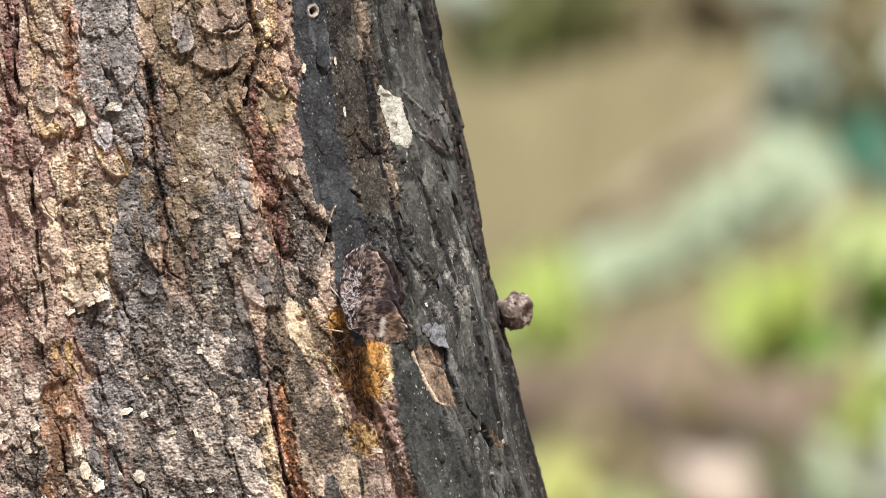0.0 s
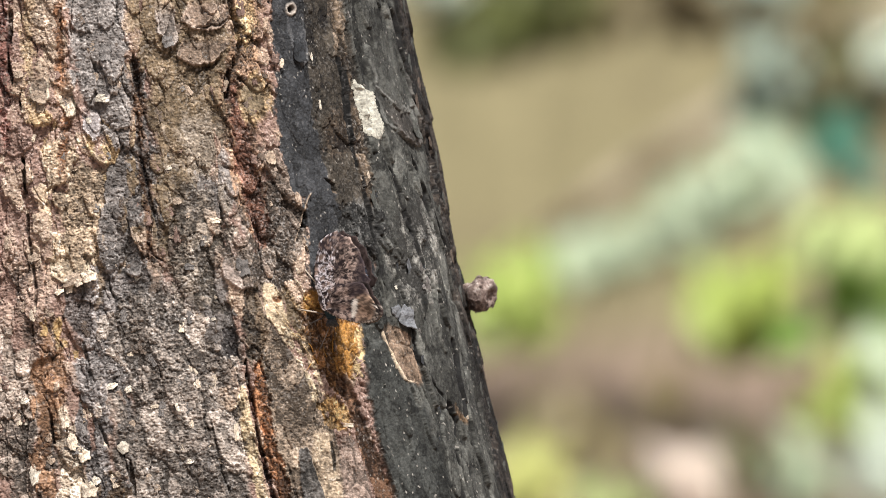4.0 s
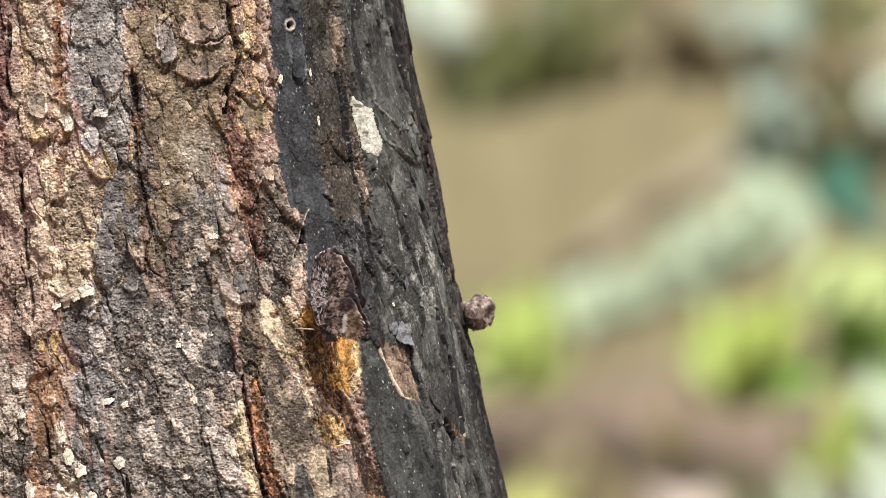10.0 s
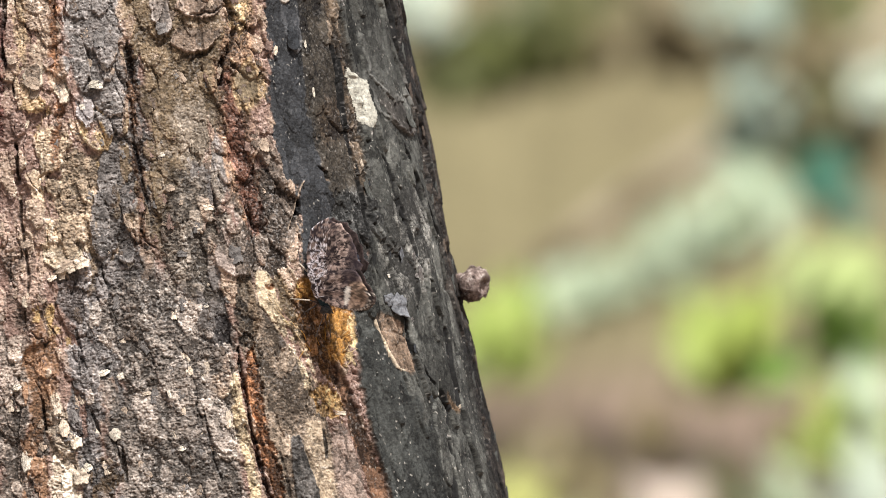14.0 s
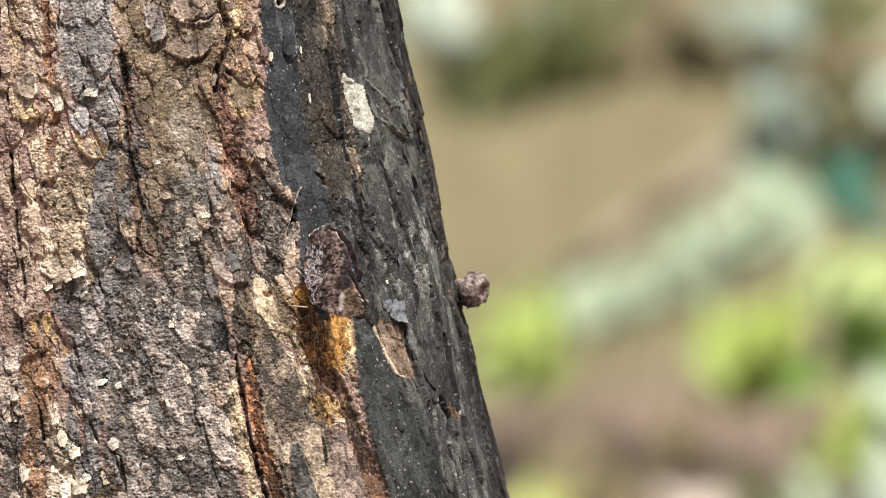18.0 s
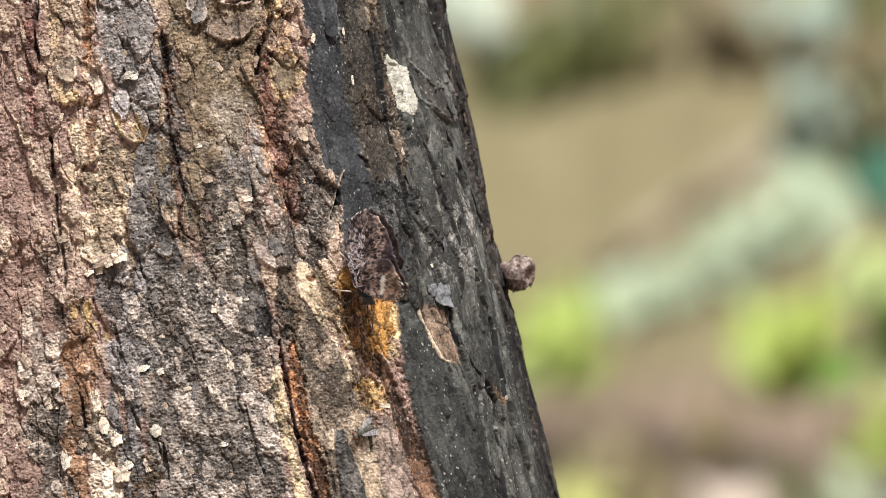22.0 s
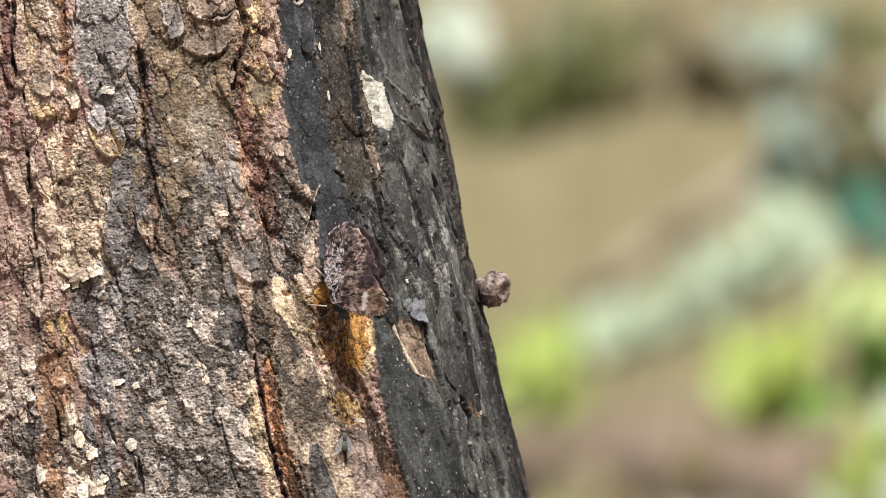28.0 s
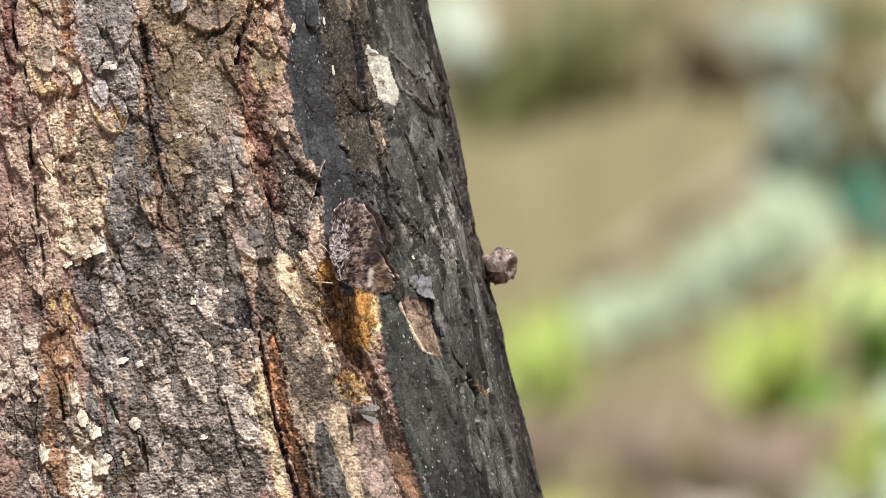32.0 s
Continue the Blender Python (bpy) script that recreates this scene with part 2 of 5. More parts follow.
def bark(phi, z):
    """Relief in metres, tone and gloss of the bark."""
    a, b = plan_of(phi, z)
    u, v = phi * 0.13 / STEP, (1 - z) / STEP
    front = smooth01((np.cos(phi) + 0.25) * 5)
    wu, wv = fbm(u / 45, v / 60, 3, 3) * 16, fbm(u / 45, v / 60, 5, 3) * 22
    fray = fbm(u / 9, v / 13, 7, 4) * 9
    jag = fbm(u / 5, v / 11, 9, 3) * 5
    slow = fbm(u / 16, v / 50, 13, 3) * 7
    wide = fbm(u / 60, v / 120, 11, 3)
    # scales at three sizes, crumbs, grain and cross-wise crinkles
    t1, n1, m1, rim1, low1 = shingles(u + wu * 0.5, v + wv * 0.5, 50, 96, 21, jag * 1.2 + slow, 0.8, 0.045)
    t2, n2, m2, rim2, low2 = shingles(u + wu * 0.3, v + wv * 0.3, 23, 36, 31, jag * 0.9, 0.5, 0.07)
    t3, n3, m3, rim3, low3 = shingles(u, v, 11, 11, 41, jag * 0.4, 0.4, 0.25)
    tp, npl, mp, rimp, lowp = shingles(u + wu * 0.4, v + wv, 34, 150, 51, wu * 0.3, 0.9, 0.06)
    crumb = fbm(u / 5.0, v / 5.5, 53, 3)
    grain = fbm(u / 2.6, v / 2.4, 51, 2)
    crinkle = 1 - smooth01(np.abs(fbm((u + wu * 0.5) / 12, (v + fray * 0.4) / 4.2, 55, 3)) / 0.25)
    crinkle = 0.4 + (crinkle - 0.4) * np.clip(1.8 * np.cos(phi) - 0.7, 0, 1)
    furrow = (1 - smooth01(np.abs(fbm((u + wu) / 26, v / 130, 23, 3)) / 0.05)) * smooth01(fbm(u / 50, v / 70, 25, 3) * 3)
    rough = np.ones_like(a)
    # zones follow the edges of the scales
    az = a + (n1 - 0.5) * 46 + (n2 - 0.5) * 22 + wu * 1.4 + crumb * 7
    bz = b + (m1 - 0.5) * 50 + (m2 - 0.5) * 24 + wv * 1.4 + crumb * 9
    # tone: rust and tan layers
    col = np.empty((*a.shape, 3))
    mix = smooth01(0.42 + wide * 0.7 + (n1 - 0.5) * 0.9 + (n2 - 0.5) * 0.9 + crumb * 0.4)[..., None]
    col[:] = np.array(RUST) * (1 - mix) + np.array(TAN) * mix
    gloss = np.zeros_like(a)
    extra = np.zeros_like(a)
    shade = (m1 - 0.5) * 0.8 + (m2 - 0.5) * 0.8 + (n3 - 0.5) * 0.5 + crumb * 0.5 + grain * 0.5 + (crinkle - 0.4) * 0.5

    def lay(mask, tone, flat=None, lift=0.0, vary=0.35, shine=None):
        nonlocal col, rough, extra, gloss
        mask = mask * front
        f = np.clip(1 + vary * shade, 0.2, 3)
        col = col * (1 - mask[..., None]) + np.array(tone) * f[..., None] * mask[..., None]
        if flat is not None:
            rough = rough * (1 - mask) + flat * mask
        extra = extra + lift * mask
        if shine is not None:
            gloss = gloss * (1 - mask) + shine * mask

    def zone(pts, tone, soft=14, wob=1.0, **more):
        lay(strip(az, bz, pts, soft * 0.6, fray * wob), tone, **more)

    def zone_spot(ca, cb, ra, rb, tone, soft=10, wob=0.8, **more):
        lay(spot(az, bz, ca, cb, ra, rb, soft * 0.6, fray * wob), tone, **more)

    def band(pts, tone, soft=14, wob=1.0, **more):
        lay(strip(a, b, pts, soft, fray * wob), tone, **more)

    def patch(ca, cb, ra, rb, tone, soft=10, wob=0.8, **more):
        lay(spot(a, b, ca, cb, ra, rb, soft, fray * wob), tone, **more)

    def tongue(ca, cb, w, h, tone, lift=0.8, turn=0.0, rim=0.5, **more):
        """A peeling plate that lifts towards a ragged tip; its rim is pale from wear and from light put into the tone.
        """
        nonlocal col, extra
        aa = a - turn * (b - cb)
        pts = [(cb - h * 0.5, ca - 2, w * 0.36), (cb - h * 0.3, ca, w * 0.5), (cb + h * 0.2, ca, w * 0.48), (cb + h * 0.42, ca + w * 0.1, w * 0.28), (cb + h * 0.5, ca + w * 0.1, w * 0.1)]
        whole = strip(aa, b, pts, 2.0, fray * 0.6)
        core = strip(aa, b, pts, 3.0, fray * 0.6 - 4)
        down = smooth01((b - cb + h * 0.5) / h)
        lay(whole * (0.25 + 0.75 * smooth01(down * 3)), tone, **more)
        extra = extra + lift * (0.15 + 2.3 * down * down) * whole * front
        edge = (whole - core).clip(0, 1) * down * rim * front
        col = col * (1 - edge[..., None]) + np.minimum(np.array(tone) * 2.2 + 0.10, 0.75) * edge[..., None]

    # open cracks, shade painted into their tone: depth in millimetres, then (b, a, half width) down its length
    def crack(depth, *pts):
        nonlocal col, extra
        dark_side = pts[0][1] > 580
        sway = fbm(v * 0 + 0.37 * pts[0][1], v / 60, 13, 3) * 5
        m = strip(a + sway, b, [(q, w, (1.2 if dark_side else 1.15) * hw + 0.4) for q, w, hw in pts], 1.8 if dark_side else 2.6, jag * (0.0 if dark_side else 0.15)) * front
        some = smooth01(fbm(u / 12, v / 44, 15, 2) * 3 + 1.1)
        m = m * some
        # on the dark side the painted shade spreads wider than the crack
        crack_shade = strip(a + sway - 1, b, [(q, w, 1.2 * hw + 1.2) for q, w, hw in pts], 2.4, 0 * a) * front * some if dark_side else m
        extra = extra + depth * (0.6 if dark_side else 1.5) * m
        col = col * (1 - (0.92 if dark_side else 0.65) * crack_shade)[..., None]


    # broad zones, from the weathered side round to the dark side
    zone([(-200, 165, 58), (100, 168, 56), (200, 190, 48), (300, 215, 34), (400, 228, 34), (470, 205, 45)], GREY, 22, vary=0.6, lift=0.4)
    zone([(-200, 70, 30), (130, 75, 28)], TAN, 16, vary=0.5, lift=0.5)
    zone([(250, 128, 30), (340, 140, 52), (430, 150, 48), (500, 130, 38)], (0.46, 0.36, 0.26), 26, 1.4, vary=0.7)
    zone_spot(168, 262, 15, 32, (0.34, 0.25, 0.14), 10)
    zone_spot(75, 215, 24, 34, (0.33, 0.24, 0.14), 12)
    zone([(-200, 330, 88), (150, 322, 84), (300, 310, 62), (430, 315, 62)], OLIVE, 34, vary=0.55, flat=0.75)
    zone_spot(345, 240, 48, 60, (0.28, 0.235, 0.185), 40, 1.6, vary=0.5)
    zone_spot(375, 330, 40, 50, GREY, 40, 1.6, vary=0.5)
    zone([(440, 190, 40), (520, 180, 42), (600, 175, 36), (720, 175, 30), (1100, 190, 30)], (0.215, 0.198, 0.192), 24, vary=0.7)
    zone([(470, 310, 105), (600, 310, 105), (760, 315, 105), (1100, 330, 105)], (0.250, 0.218, 0.192), 40, 1.4, vary=0.9)
    zone_spot(365, 545, 60, 46, GREY, 26, 1.2, vary=0.5, flat=0.6)
    zone_spot(385, 570, 22, 24, (0.05, 0.045, 0.045), 12, vary=0.6, lift=-0.8)
    zone([(600, 25, 40), (720, 25, 45), (1100, 35, 45)], (0.265, 0.22, 0.187), 24, vary=0.9)
    zone([(560, 72, 26), (640, 92, 34), (720, 92, 24), (790, 88, 16), (1100, 96, 16)], (0.235, 0.14, 0.085), 16, vary=0.8, flat=0.7, lift=-0.8)
    zone_spot(92, 585, 26, 30, (0.36, 0.25, 0.12), 14, vary=0.4, lift=0.4)
    band([(715, 112, 8), (770, 122, 18), (830, 130, 24), (1100, 150, 28)], CREAM, 9, 1.6, vary=0.7)
    zone_spot(172, 735, 26, 44, (0.095, 0.085, 0.082), 14, vary=0.8)
    zone_spot(205, 850, 26, 26, (0.12, 0.085, 0.055), 14, vary=0.8)
    zone_spot(138, 535, 16, 38, (0.11, 0.095, 0.09), 14, vary=0.5, lift=-0.6)
    zone_spot(335, 420, 58, 120, (0.205, 0.176, 0.146), 34, 1.6, vary=0.9)
    zone_spot(40, 520, 40, 90, (0.29, 0.215, 0.175), 24, 1.4, vary=0.9)
    band([(-200, 106, 6), (100, 110, 9), (220, 118, 8), (310, 112, 5)], (0.20, 0.105, 0.058), 10, 1.4, vary=0.9, lift=-0.5)
    band([(-200, 12, 9), (120, 10, 10), (260, 14, 7)], (0.15, 0.075, 0.062), 9, 1.2, vary=0.8, lift=-0.5)
    band([(-200, 48, 8), (90, 52, 12), (190, 56, 8)], (0.46, 0.345, 0.225), 12, 1.5, vary=0.7)
    # peeling tongues
    for ca, cb, w, h, tone, turn in (
        (298, 36, 36, 84, (0.22, 0.19, 0.17), 0.12), (186, 142, 34, 66, GREY, 0.0), (164, 212, 30, 58, (0.24, 0.22, 0.22), 0.1), (121, 172, 28, 60, TAN, 0.2),
        (72, 146, 40, 60, TAN, 0.1), (372, 18, 90, 66, (0.24, 0.18, 0.14), -0.5), (360, 82, 84, 56, (0.22, 0.165, 0.125), -0.6), (125, 470, 70, 60, (0.40, 0.32, 0.23), 0.0),
        (430, 470, 70, 80, (0.20, 0.165, 0.145), 0.0), (240, 470, 30, 34, GREY, 0.0)):
        tongue(ca, cb, w, h, tone, 0.9, turn, vary=0.6, flat=0.7)
    # grooves under two ledges, with their small shadows darkened into the tone
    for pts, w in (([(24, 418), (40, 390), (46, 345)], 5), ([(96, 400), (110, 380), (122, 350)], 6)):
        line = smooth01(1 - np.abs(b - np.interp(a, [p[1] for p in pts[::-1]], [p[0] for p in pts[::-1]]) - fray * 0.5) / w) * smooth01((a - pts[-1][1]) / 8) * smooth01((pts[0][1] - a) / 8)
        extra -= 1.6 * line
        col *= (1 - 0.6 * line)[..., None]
    zone([(285, 470, 40), (380, 478, 70), (450, 480, 76), (490, 470, 60)], (0.155, 0.126, 0.104), 26, 1.4, vary=0.9)
    # the torn strip of inner bark
    band([(-200, 425, 26), (60, 438, 26), (130, 428, 32), (250, 430, 28), (330, 445, 26), (420, 462, 16)], ORANGE, 16, 1.5, vary=1.2, flat=0.9, lift=-0.6)
    band([(90, 244, 7), (160, 248, 9), (260, 252, 8), (370, 266, 9), (460, 264, 6)], (0.135, 0.080, 0.050), 8, 1.6, vary=1.0, lift=-0.4)
    band([(150, 412, 12), (215, 428, 18), (300, 440, 18), (380, 462, 18), (430, 470, 12)], (0.165, 0.085, 0.060), 10, 1.6, vary=0.9, lift=-0.8)
    patch(456, 170, 30, 44, (0.40, 0.29, 0.17), 8, 1.0, vary=0.8, flat=0.9, lift=-0.6)
    patch(450, 168, 20, 32, (0.24, 0.19, 0.125), 8, 0.8, vary=0.4, flat=0.4, lift=0.8)
    patch(436, 30, 18, 50, (0.46, 0.33, 0.19), 8, 1.2, vary=1.0, flat=1.2)
    # smooth dark plates
    band([(-200, 505, 36), (60, 520, 36), (100, 527, 32), (200, 528, 38), (290, 545, 40), (335, 552, 36), (345, 580, 40), (420, 600, 58), (500, 610, 60), (560, 616, 56)], SLATE, 5, 1.3, flat=0.20, lift=0.7, vary=0.6, shine=0.5)
    right = np.interp(b, (-200, 0, 100, 200, 300, 400, 520, 580, 700, 780, 882, 1100), (560, 606, 628, 648, 660, 672, 655, 642, 652, 672, 706, 765))
    # worn brown margin between them
    lay(smooth01((a - right + 95 + fray) / 8 + 0.5) * smooth01((470 - b + fray) / 14) * smooth01((a - np.interp(b, (-200, 100, 200, 300, 430), (525, 543, 553, 578, 620)) + fray) / 6), (0.052, 0.045, 0.036), flat=0.35, vary=0.8)
    dark = smooth01((a - right + fray) / 8 + 0.5)
    lay(dark, CHAR, flat=0.16, lift=0.5, vary=0.7, shine=0.3)
    plates = dark * front
    extra += plates * tp * 2.0
    # random plate tones, plus lit rims put into the colour
    col *= (1 + plates * ((npl - 0.5) * 0.7 + (n2 - 0.5) * 0.3 + rimp * 0.7 * smooth01(fbm(u / 14, v / 20, 75, 2) * 3 + 0.3)))[..., None]
    # long cracks in the plates, their shade multiplied into the tone
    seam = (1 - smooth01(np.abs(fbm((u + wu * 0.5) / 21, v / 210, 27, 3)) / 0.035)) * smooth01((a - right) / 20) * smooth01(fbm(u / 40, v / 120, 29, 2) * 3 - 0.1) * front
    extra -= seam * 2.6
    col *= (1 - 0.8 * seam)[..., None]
    band([(570, 668, 26), (650, 680, 34), (740, 705, 44), (820, 735, 50), (1100, 800, 50)], (0.052, 0.056, 0.053), 10, 1.2, flat=0.10, vary=0.7, shine=0.45)
    for ca, cb, w, h, tone, turn in (
        (528, 50, 32, 122, SLATE, 0.12), (700, 190, 60, 110, CHAR, 0.3), (735, 150, 36, 130, CHAR, 0.2),
        (690, 120, 70, 150, CHAR, 0.2), (690, 380, 50, 160, CHAR, 0.2)):
        tongue(ca, cb, w, h, tone, 0.35, turn, vary=0.5, flat=0.3)
    # lit edge of the brown plate, painted as a thin pale line
    band([(338, 551, 1.0), (350, 545, 1.4), (380, 537, 1.4), (400, 533, 1.4), (425, 522, 1.2)], (0.40, 0.32, 0.25), 2, 0.15, lift=0.5, flat=0.4, vary=0.5)
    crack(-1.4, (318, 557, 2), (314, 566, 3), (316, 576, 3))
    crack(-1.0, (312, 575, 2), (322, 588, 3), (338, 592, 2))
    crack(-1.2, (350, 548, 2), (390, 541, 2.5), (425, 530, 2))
    # rough seam between the plates
    band([(-200, 575, 5), (0, 594, 7), (50, 599, 8), (85, 605, 8), (145, 620, 8), (200, 634, 11), (260, 642, 10), (330, 655, 8), (430, 664, 6)], (0.10, 0.076, 0.054), 6, 0.9, vary=1.2, flat=0.7, lift=-0.3)
    patch(602, 232, 26, 42, (0.070, 0.053, 0.038), 14, 1.4, vary=1.0, flat=0.5)
    patch(730, 440, 40, 95, (0.150, 0.149, 0.138), 22, 2.4, vary=1.6, flat=0.7)
    patch(640, 400, 40, 50, (0.060, 0.061, 0.059), 16, 1.8, vary=1.2, flat=0.5)
    tongue(708, 212, 40, 84, (0.064, 0.059, 0.053), 0.5, 0.55, vary=0.4, flat=0.2)
    # scars on the dark side
    band([(574, 688, 10), (590, 704, 20), (640, 722, 21), (668, 732, 15), (678, 738, 5)], (0.20, 0.145, 0.105), 5, 0.5, flat=0.5, lift=-0.8, vary=0.9)
    # cream left lip of the scar; the light on that wall is in its tone
    band([(582, 677, 3), (606, 686, 2.5), (640, 700, 2.5), (668, 713, 3.5), (672, 724, 5)], (0.72, 0.6, 0.45), 3, 0.3, lift=0.6, vary=0.2)
    band([(714, 800, 2), (730, 808, 4), (744, 818, 5)], (0.20, 0.14, 0.09), 4, 0.5, vary=0.6)
    # broad tan plate below, the pale ridge, the tongue
    band([(540, 452, 14), (600, 475, 30), (680, 515, 52), (780, 540, 62), (1100, 600, 62)], (0.27, 0.215, 0.165), 8, 0.9, flat=0.6, vary=0.9, lift=0.9)
    band([(500, 447, 10), (560, 458, 16), (620, 462, 14), (680, 468, 8)], (0.11, 0.082, 0.056), 8, 1.2, flat=0.9, vary=1.0)
    band([(496, 476, 9), (515, 483, 18), (550, 490, 19), (578, 502, 12), (596, 512, 5)], STRAW, 4, 0.8, flat=0.35, vary=0.5, lift=0.5)
    lay(strip(a, b, [(575, 505, 16), (610, 528, 17), (650, 550, 15), (700, 568, 12)], 6, fray) * smooth01(fbm(u / 8, v / 11, 95, 3) * 5 + 0.55), STRAW, flat=0.9, vary=0.6, lift=0.4)
    band([(505, 498, 8), (540, 520, 16), (590, 540, 14), (630, 556, 10)], (0.40, 0.30, 0.19), 8, 1.3, flat=0.9, vary=1.2, lift=-0.4)
    patch(492, 526, 8, 6, (0.20, 0.10, 0.05), 4, 0.5, lift=-0.5)
    band([(765, 572, 16), (830, 578, 22), (1100, 620, 24)], (0.46, 0.37, 0.27), 10, 0.7, flat=0.6, vary=0.5)
    band([(790, 539, 6), (806, 541, 11), (840, 548, 15), (882, 558, 21), (1100, 612, 28)], (0.092, 0.087, 0.082), 2.5, 0.35, flat=0.5, vary=0.7, lift=0.9)
    band([(765, 615, 10), (830, 628, 24), (1100, 680, 26)], (0.25, 0.195, 0.165), 8, 0.6, flat=0.5, vary=0.7)
    # the wound and the furrows that run down from it
    patch(556, 535, 20, 26, (0.36, 0.19, 0.05), 10, 0.6, flat=0.8, lift=-1.2, vary=0.5)
    band([(545, 552, 18), (590, 565, 26), (640, 585, 20), (690, 600, 13)], (0.20, 0.105, 0.045), 10, 1.3, flat=0.7, lift=-1.6, vary=1.0)
    patch(616, 604, 24, 56, AMBER, 10, 1.2, flat=0.4, lift=-1.4, vary=0.8)
    band([(582, 637, 2), (615, 641, 3.5), (655, 633, 5)], (0.74, 0.58, 0.33), 4, 1.0, flat=0.3, lift=-0.2, vary=0.5)
    extra = extra - 1.2 * spot(a, b, 646, 556, 18, 18, 10, fray * 0) * front
    for ca, cb, ra, rb in ((588, 714, 18, 16), (603, 728, 24, 18), (618, 742, 15, 16), (590, 742, 12, 12)):
        patch(ca, cb, ra, rb, (0.55, 0.36, 0.165), 6, 2.2, flat=0.7, lift=-0.5, vary=1.0)
    band([(660, 604, 8), (700, 622, 11), (760, 645, 14), (830, 668, 16), (882, 688, 17), (1100, 750, 18)], (0.13, 0.074, 0.046), 8, 0.8, flat=0.4, lift=-1.6, vary=1.0)
    # dark brown patch standing for shadow in the rough bark
    band([(505, 440, 9), (560, 444, 14), (620, 446, 10), (660, 448, 5)], (0.075, 0.060, 0.045), 10, 1.3, flat=0.9, vary=1.2, lift=-0.6)
    band([(640, 456, 5), (700, 466, 12), (760, 474, 13), (800, 484, 11), (882, 508, 12), (1100, 560, 12)], (0.22, 0.108, 0.055), 6, 1.5, flat=0.6, lift=-1.6, vary=1.5)
    band([(672, 430, 4), (720, 434, 9), (770, 442, 11), (820, 454, 10), (882, 468, 10), (1100, 516, 10)], (0.50, 0.40, 0.26), 7, 1.1, vary=0.7, flat=0.8, lift=0.4)
    # red-brown bottom of the furrow, taken near black to hold its shade
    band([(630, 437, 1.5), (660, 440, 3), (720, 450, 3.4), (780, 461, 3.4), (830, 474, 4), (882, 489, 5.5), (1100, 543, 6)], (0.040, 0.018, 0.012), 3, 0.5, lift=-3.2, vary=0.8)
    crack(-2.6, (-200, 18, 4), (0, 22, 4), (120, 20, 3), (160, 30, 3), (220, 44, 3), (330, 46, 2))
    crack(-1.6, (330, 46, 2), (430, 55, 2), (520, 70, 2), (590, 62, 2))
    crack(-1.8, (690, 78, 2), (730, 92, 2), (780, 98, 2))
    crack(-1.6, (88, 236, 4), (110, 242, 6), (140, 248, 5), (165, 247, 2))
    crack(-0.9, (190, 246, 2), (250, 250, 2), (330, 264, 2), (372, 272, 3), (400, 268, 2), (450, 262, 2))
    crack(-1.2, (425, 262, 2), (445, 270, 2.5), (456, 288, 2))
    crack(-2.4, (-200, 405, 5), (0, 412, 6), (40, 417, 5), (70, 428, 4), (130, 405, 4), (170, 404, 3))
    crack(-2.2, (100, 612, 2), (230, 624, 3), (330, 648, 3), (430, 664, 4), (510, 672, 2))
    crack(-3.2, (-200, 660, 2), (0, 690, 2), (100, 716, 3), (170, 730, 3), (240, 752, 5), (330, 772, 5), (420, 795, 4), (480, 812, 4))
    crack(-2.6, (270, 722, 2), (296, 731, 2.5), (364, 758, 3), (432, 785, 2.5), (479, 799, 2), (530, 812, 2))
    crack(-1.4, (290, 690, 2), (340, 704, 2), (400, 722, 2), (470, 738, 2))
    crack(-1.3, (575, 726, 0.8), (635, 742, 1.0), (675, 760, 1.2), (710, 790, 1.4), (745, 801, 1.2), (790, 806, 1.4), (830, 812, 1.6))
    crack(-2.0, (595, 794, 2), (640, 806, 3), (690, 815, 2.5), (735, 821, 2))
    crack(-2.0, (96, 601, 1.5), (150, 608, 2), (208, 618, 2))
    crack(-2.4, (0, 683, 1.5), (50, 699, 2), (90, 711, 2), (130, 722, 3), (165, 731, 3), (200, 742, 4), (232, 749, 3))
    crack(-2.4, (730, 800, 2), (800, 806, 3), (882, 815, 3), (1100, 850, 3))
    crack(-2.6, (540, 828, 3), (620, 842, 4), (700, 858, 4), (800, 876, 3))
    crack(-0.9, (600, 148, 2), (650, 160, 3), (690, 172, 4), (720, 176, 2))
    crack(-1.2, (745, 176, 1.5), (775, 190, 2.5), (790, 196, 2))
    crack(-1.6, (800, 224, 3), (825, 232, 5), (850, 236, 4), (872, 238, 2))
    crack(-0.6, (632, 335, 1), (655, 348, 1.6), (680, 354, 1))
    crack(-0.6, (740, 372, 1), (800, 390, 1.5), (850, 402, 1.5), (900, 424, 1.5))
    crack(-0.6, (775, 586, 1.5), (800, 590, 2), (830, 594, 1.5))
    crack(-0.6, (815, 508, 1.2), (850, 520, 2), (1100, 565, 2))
    # dark band set along the outline that the camera sees
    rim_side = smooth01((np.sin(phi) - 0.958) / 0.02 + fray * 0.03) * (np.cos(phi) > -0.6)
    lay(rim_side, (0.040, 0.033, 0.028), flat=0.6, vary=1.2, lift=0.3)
    # a small round hole with a pale lip, the shade inside it painted black
    patch(517, 12, 10, 12, (0.5, 0.45, 0.4), 4, 0.2, lift=0.8)
    patch(517, 12, 5, 6, (0.02, 0.02, 0.02), 3, 0.1, lift=-3.0)
    # fine wrinkles and pale pits on the smooth plates
    smoothness = 1 - np.clip(rough, 0, 1)
    wrinkle = (fbm((u + fray) / 11, v / 26, 61, 3) * 0.25 + fbm(u / 40, v / 60, 63, 3) * 0.7 + fbm(u / 5, v / 5, 65, 2) * 0.07) * smoothness
    rough = rough * (1 - 0.5 * plates)
    q1, _, qn, _, _ = cells((u + fray * 0.5) / 12, (v + fray * 0.5) / 15, 71)
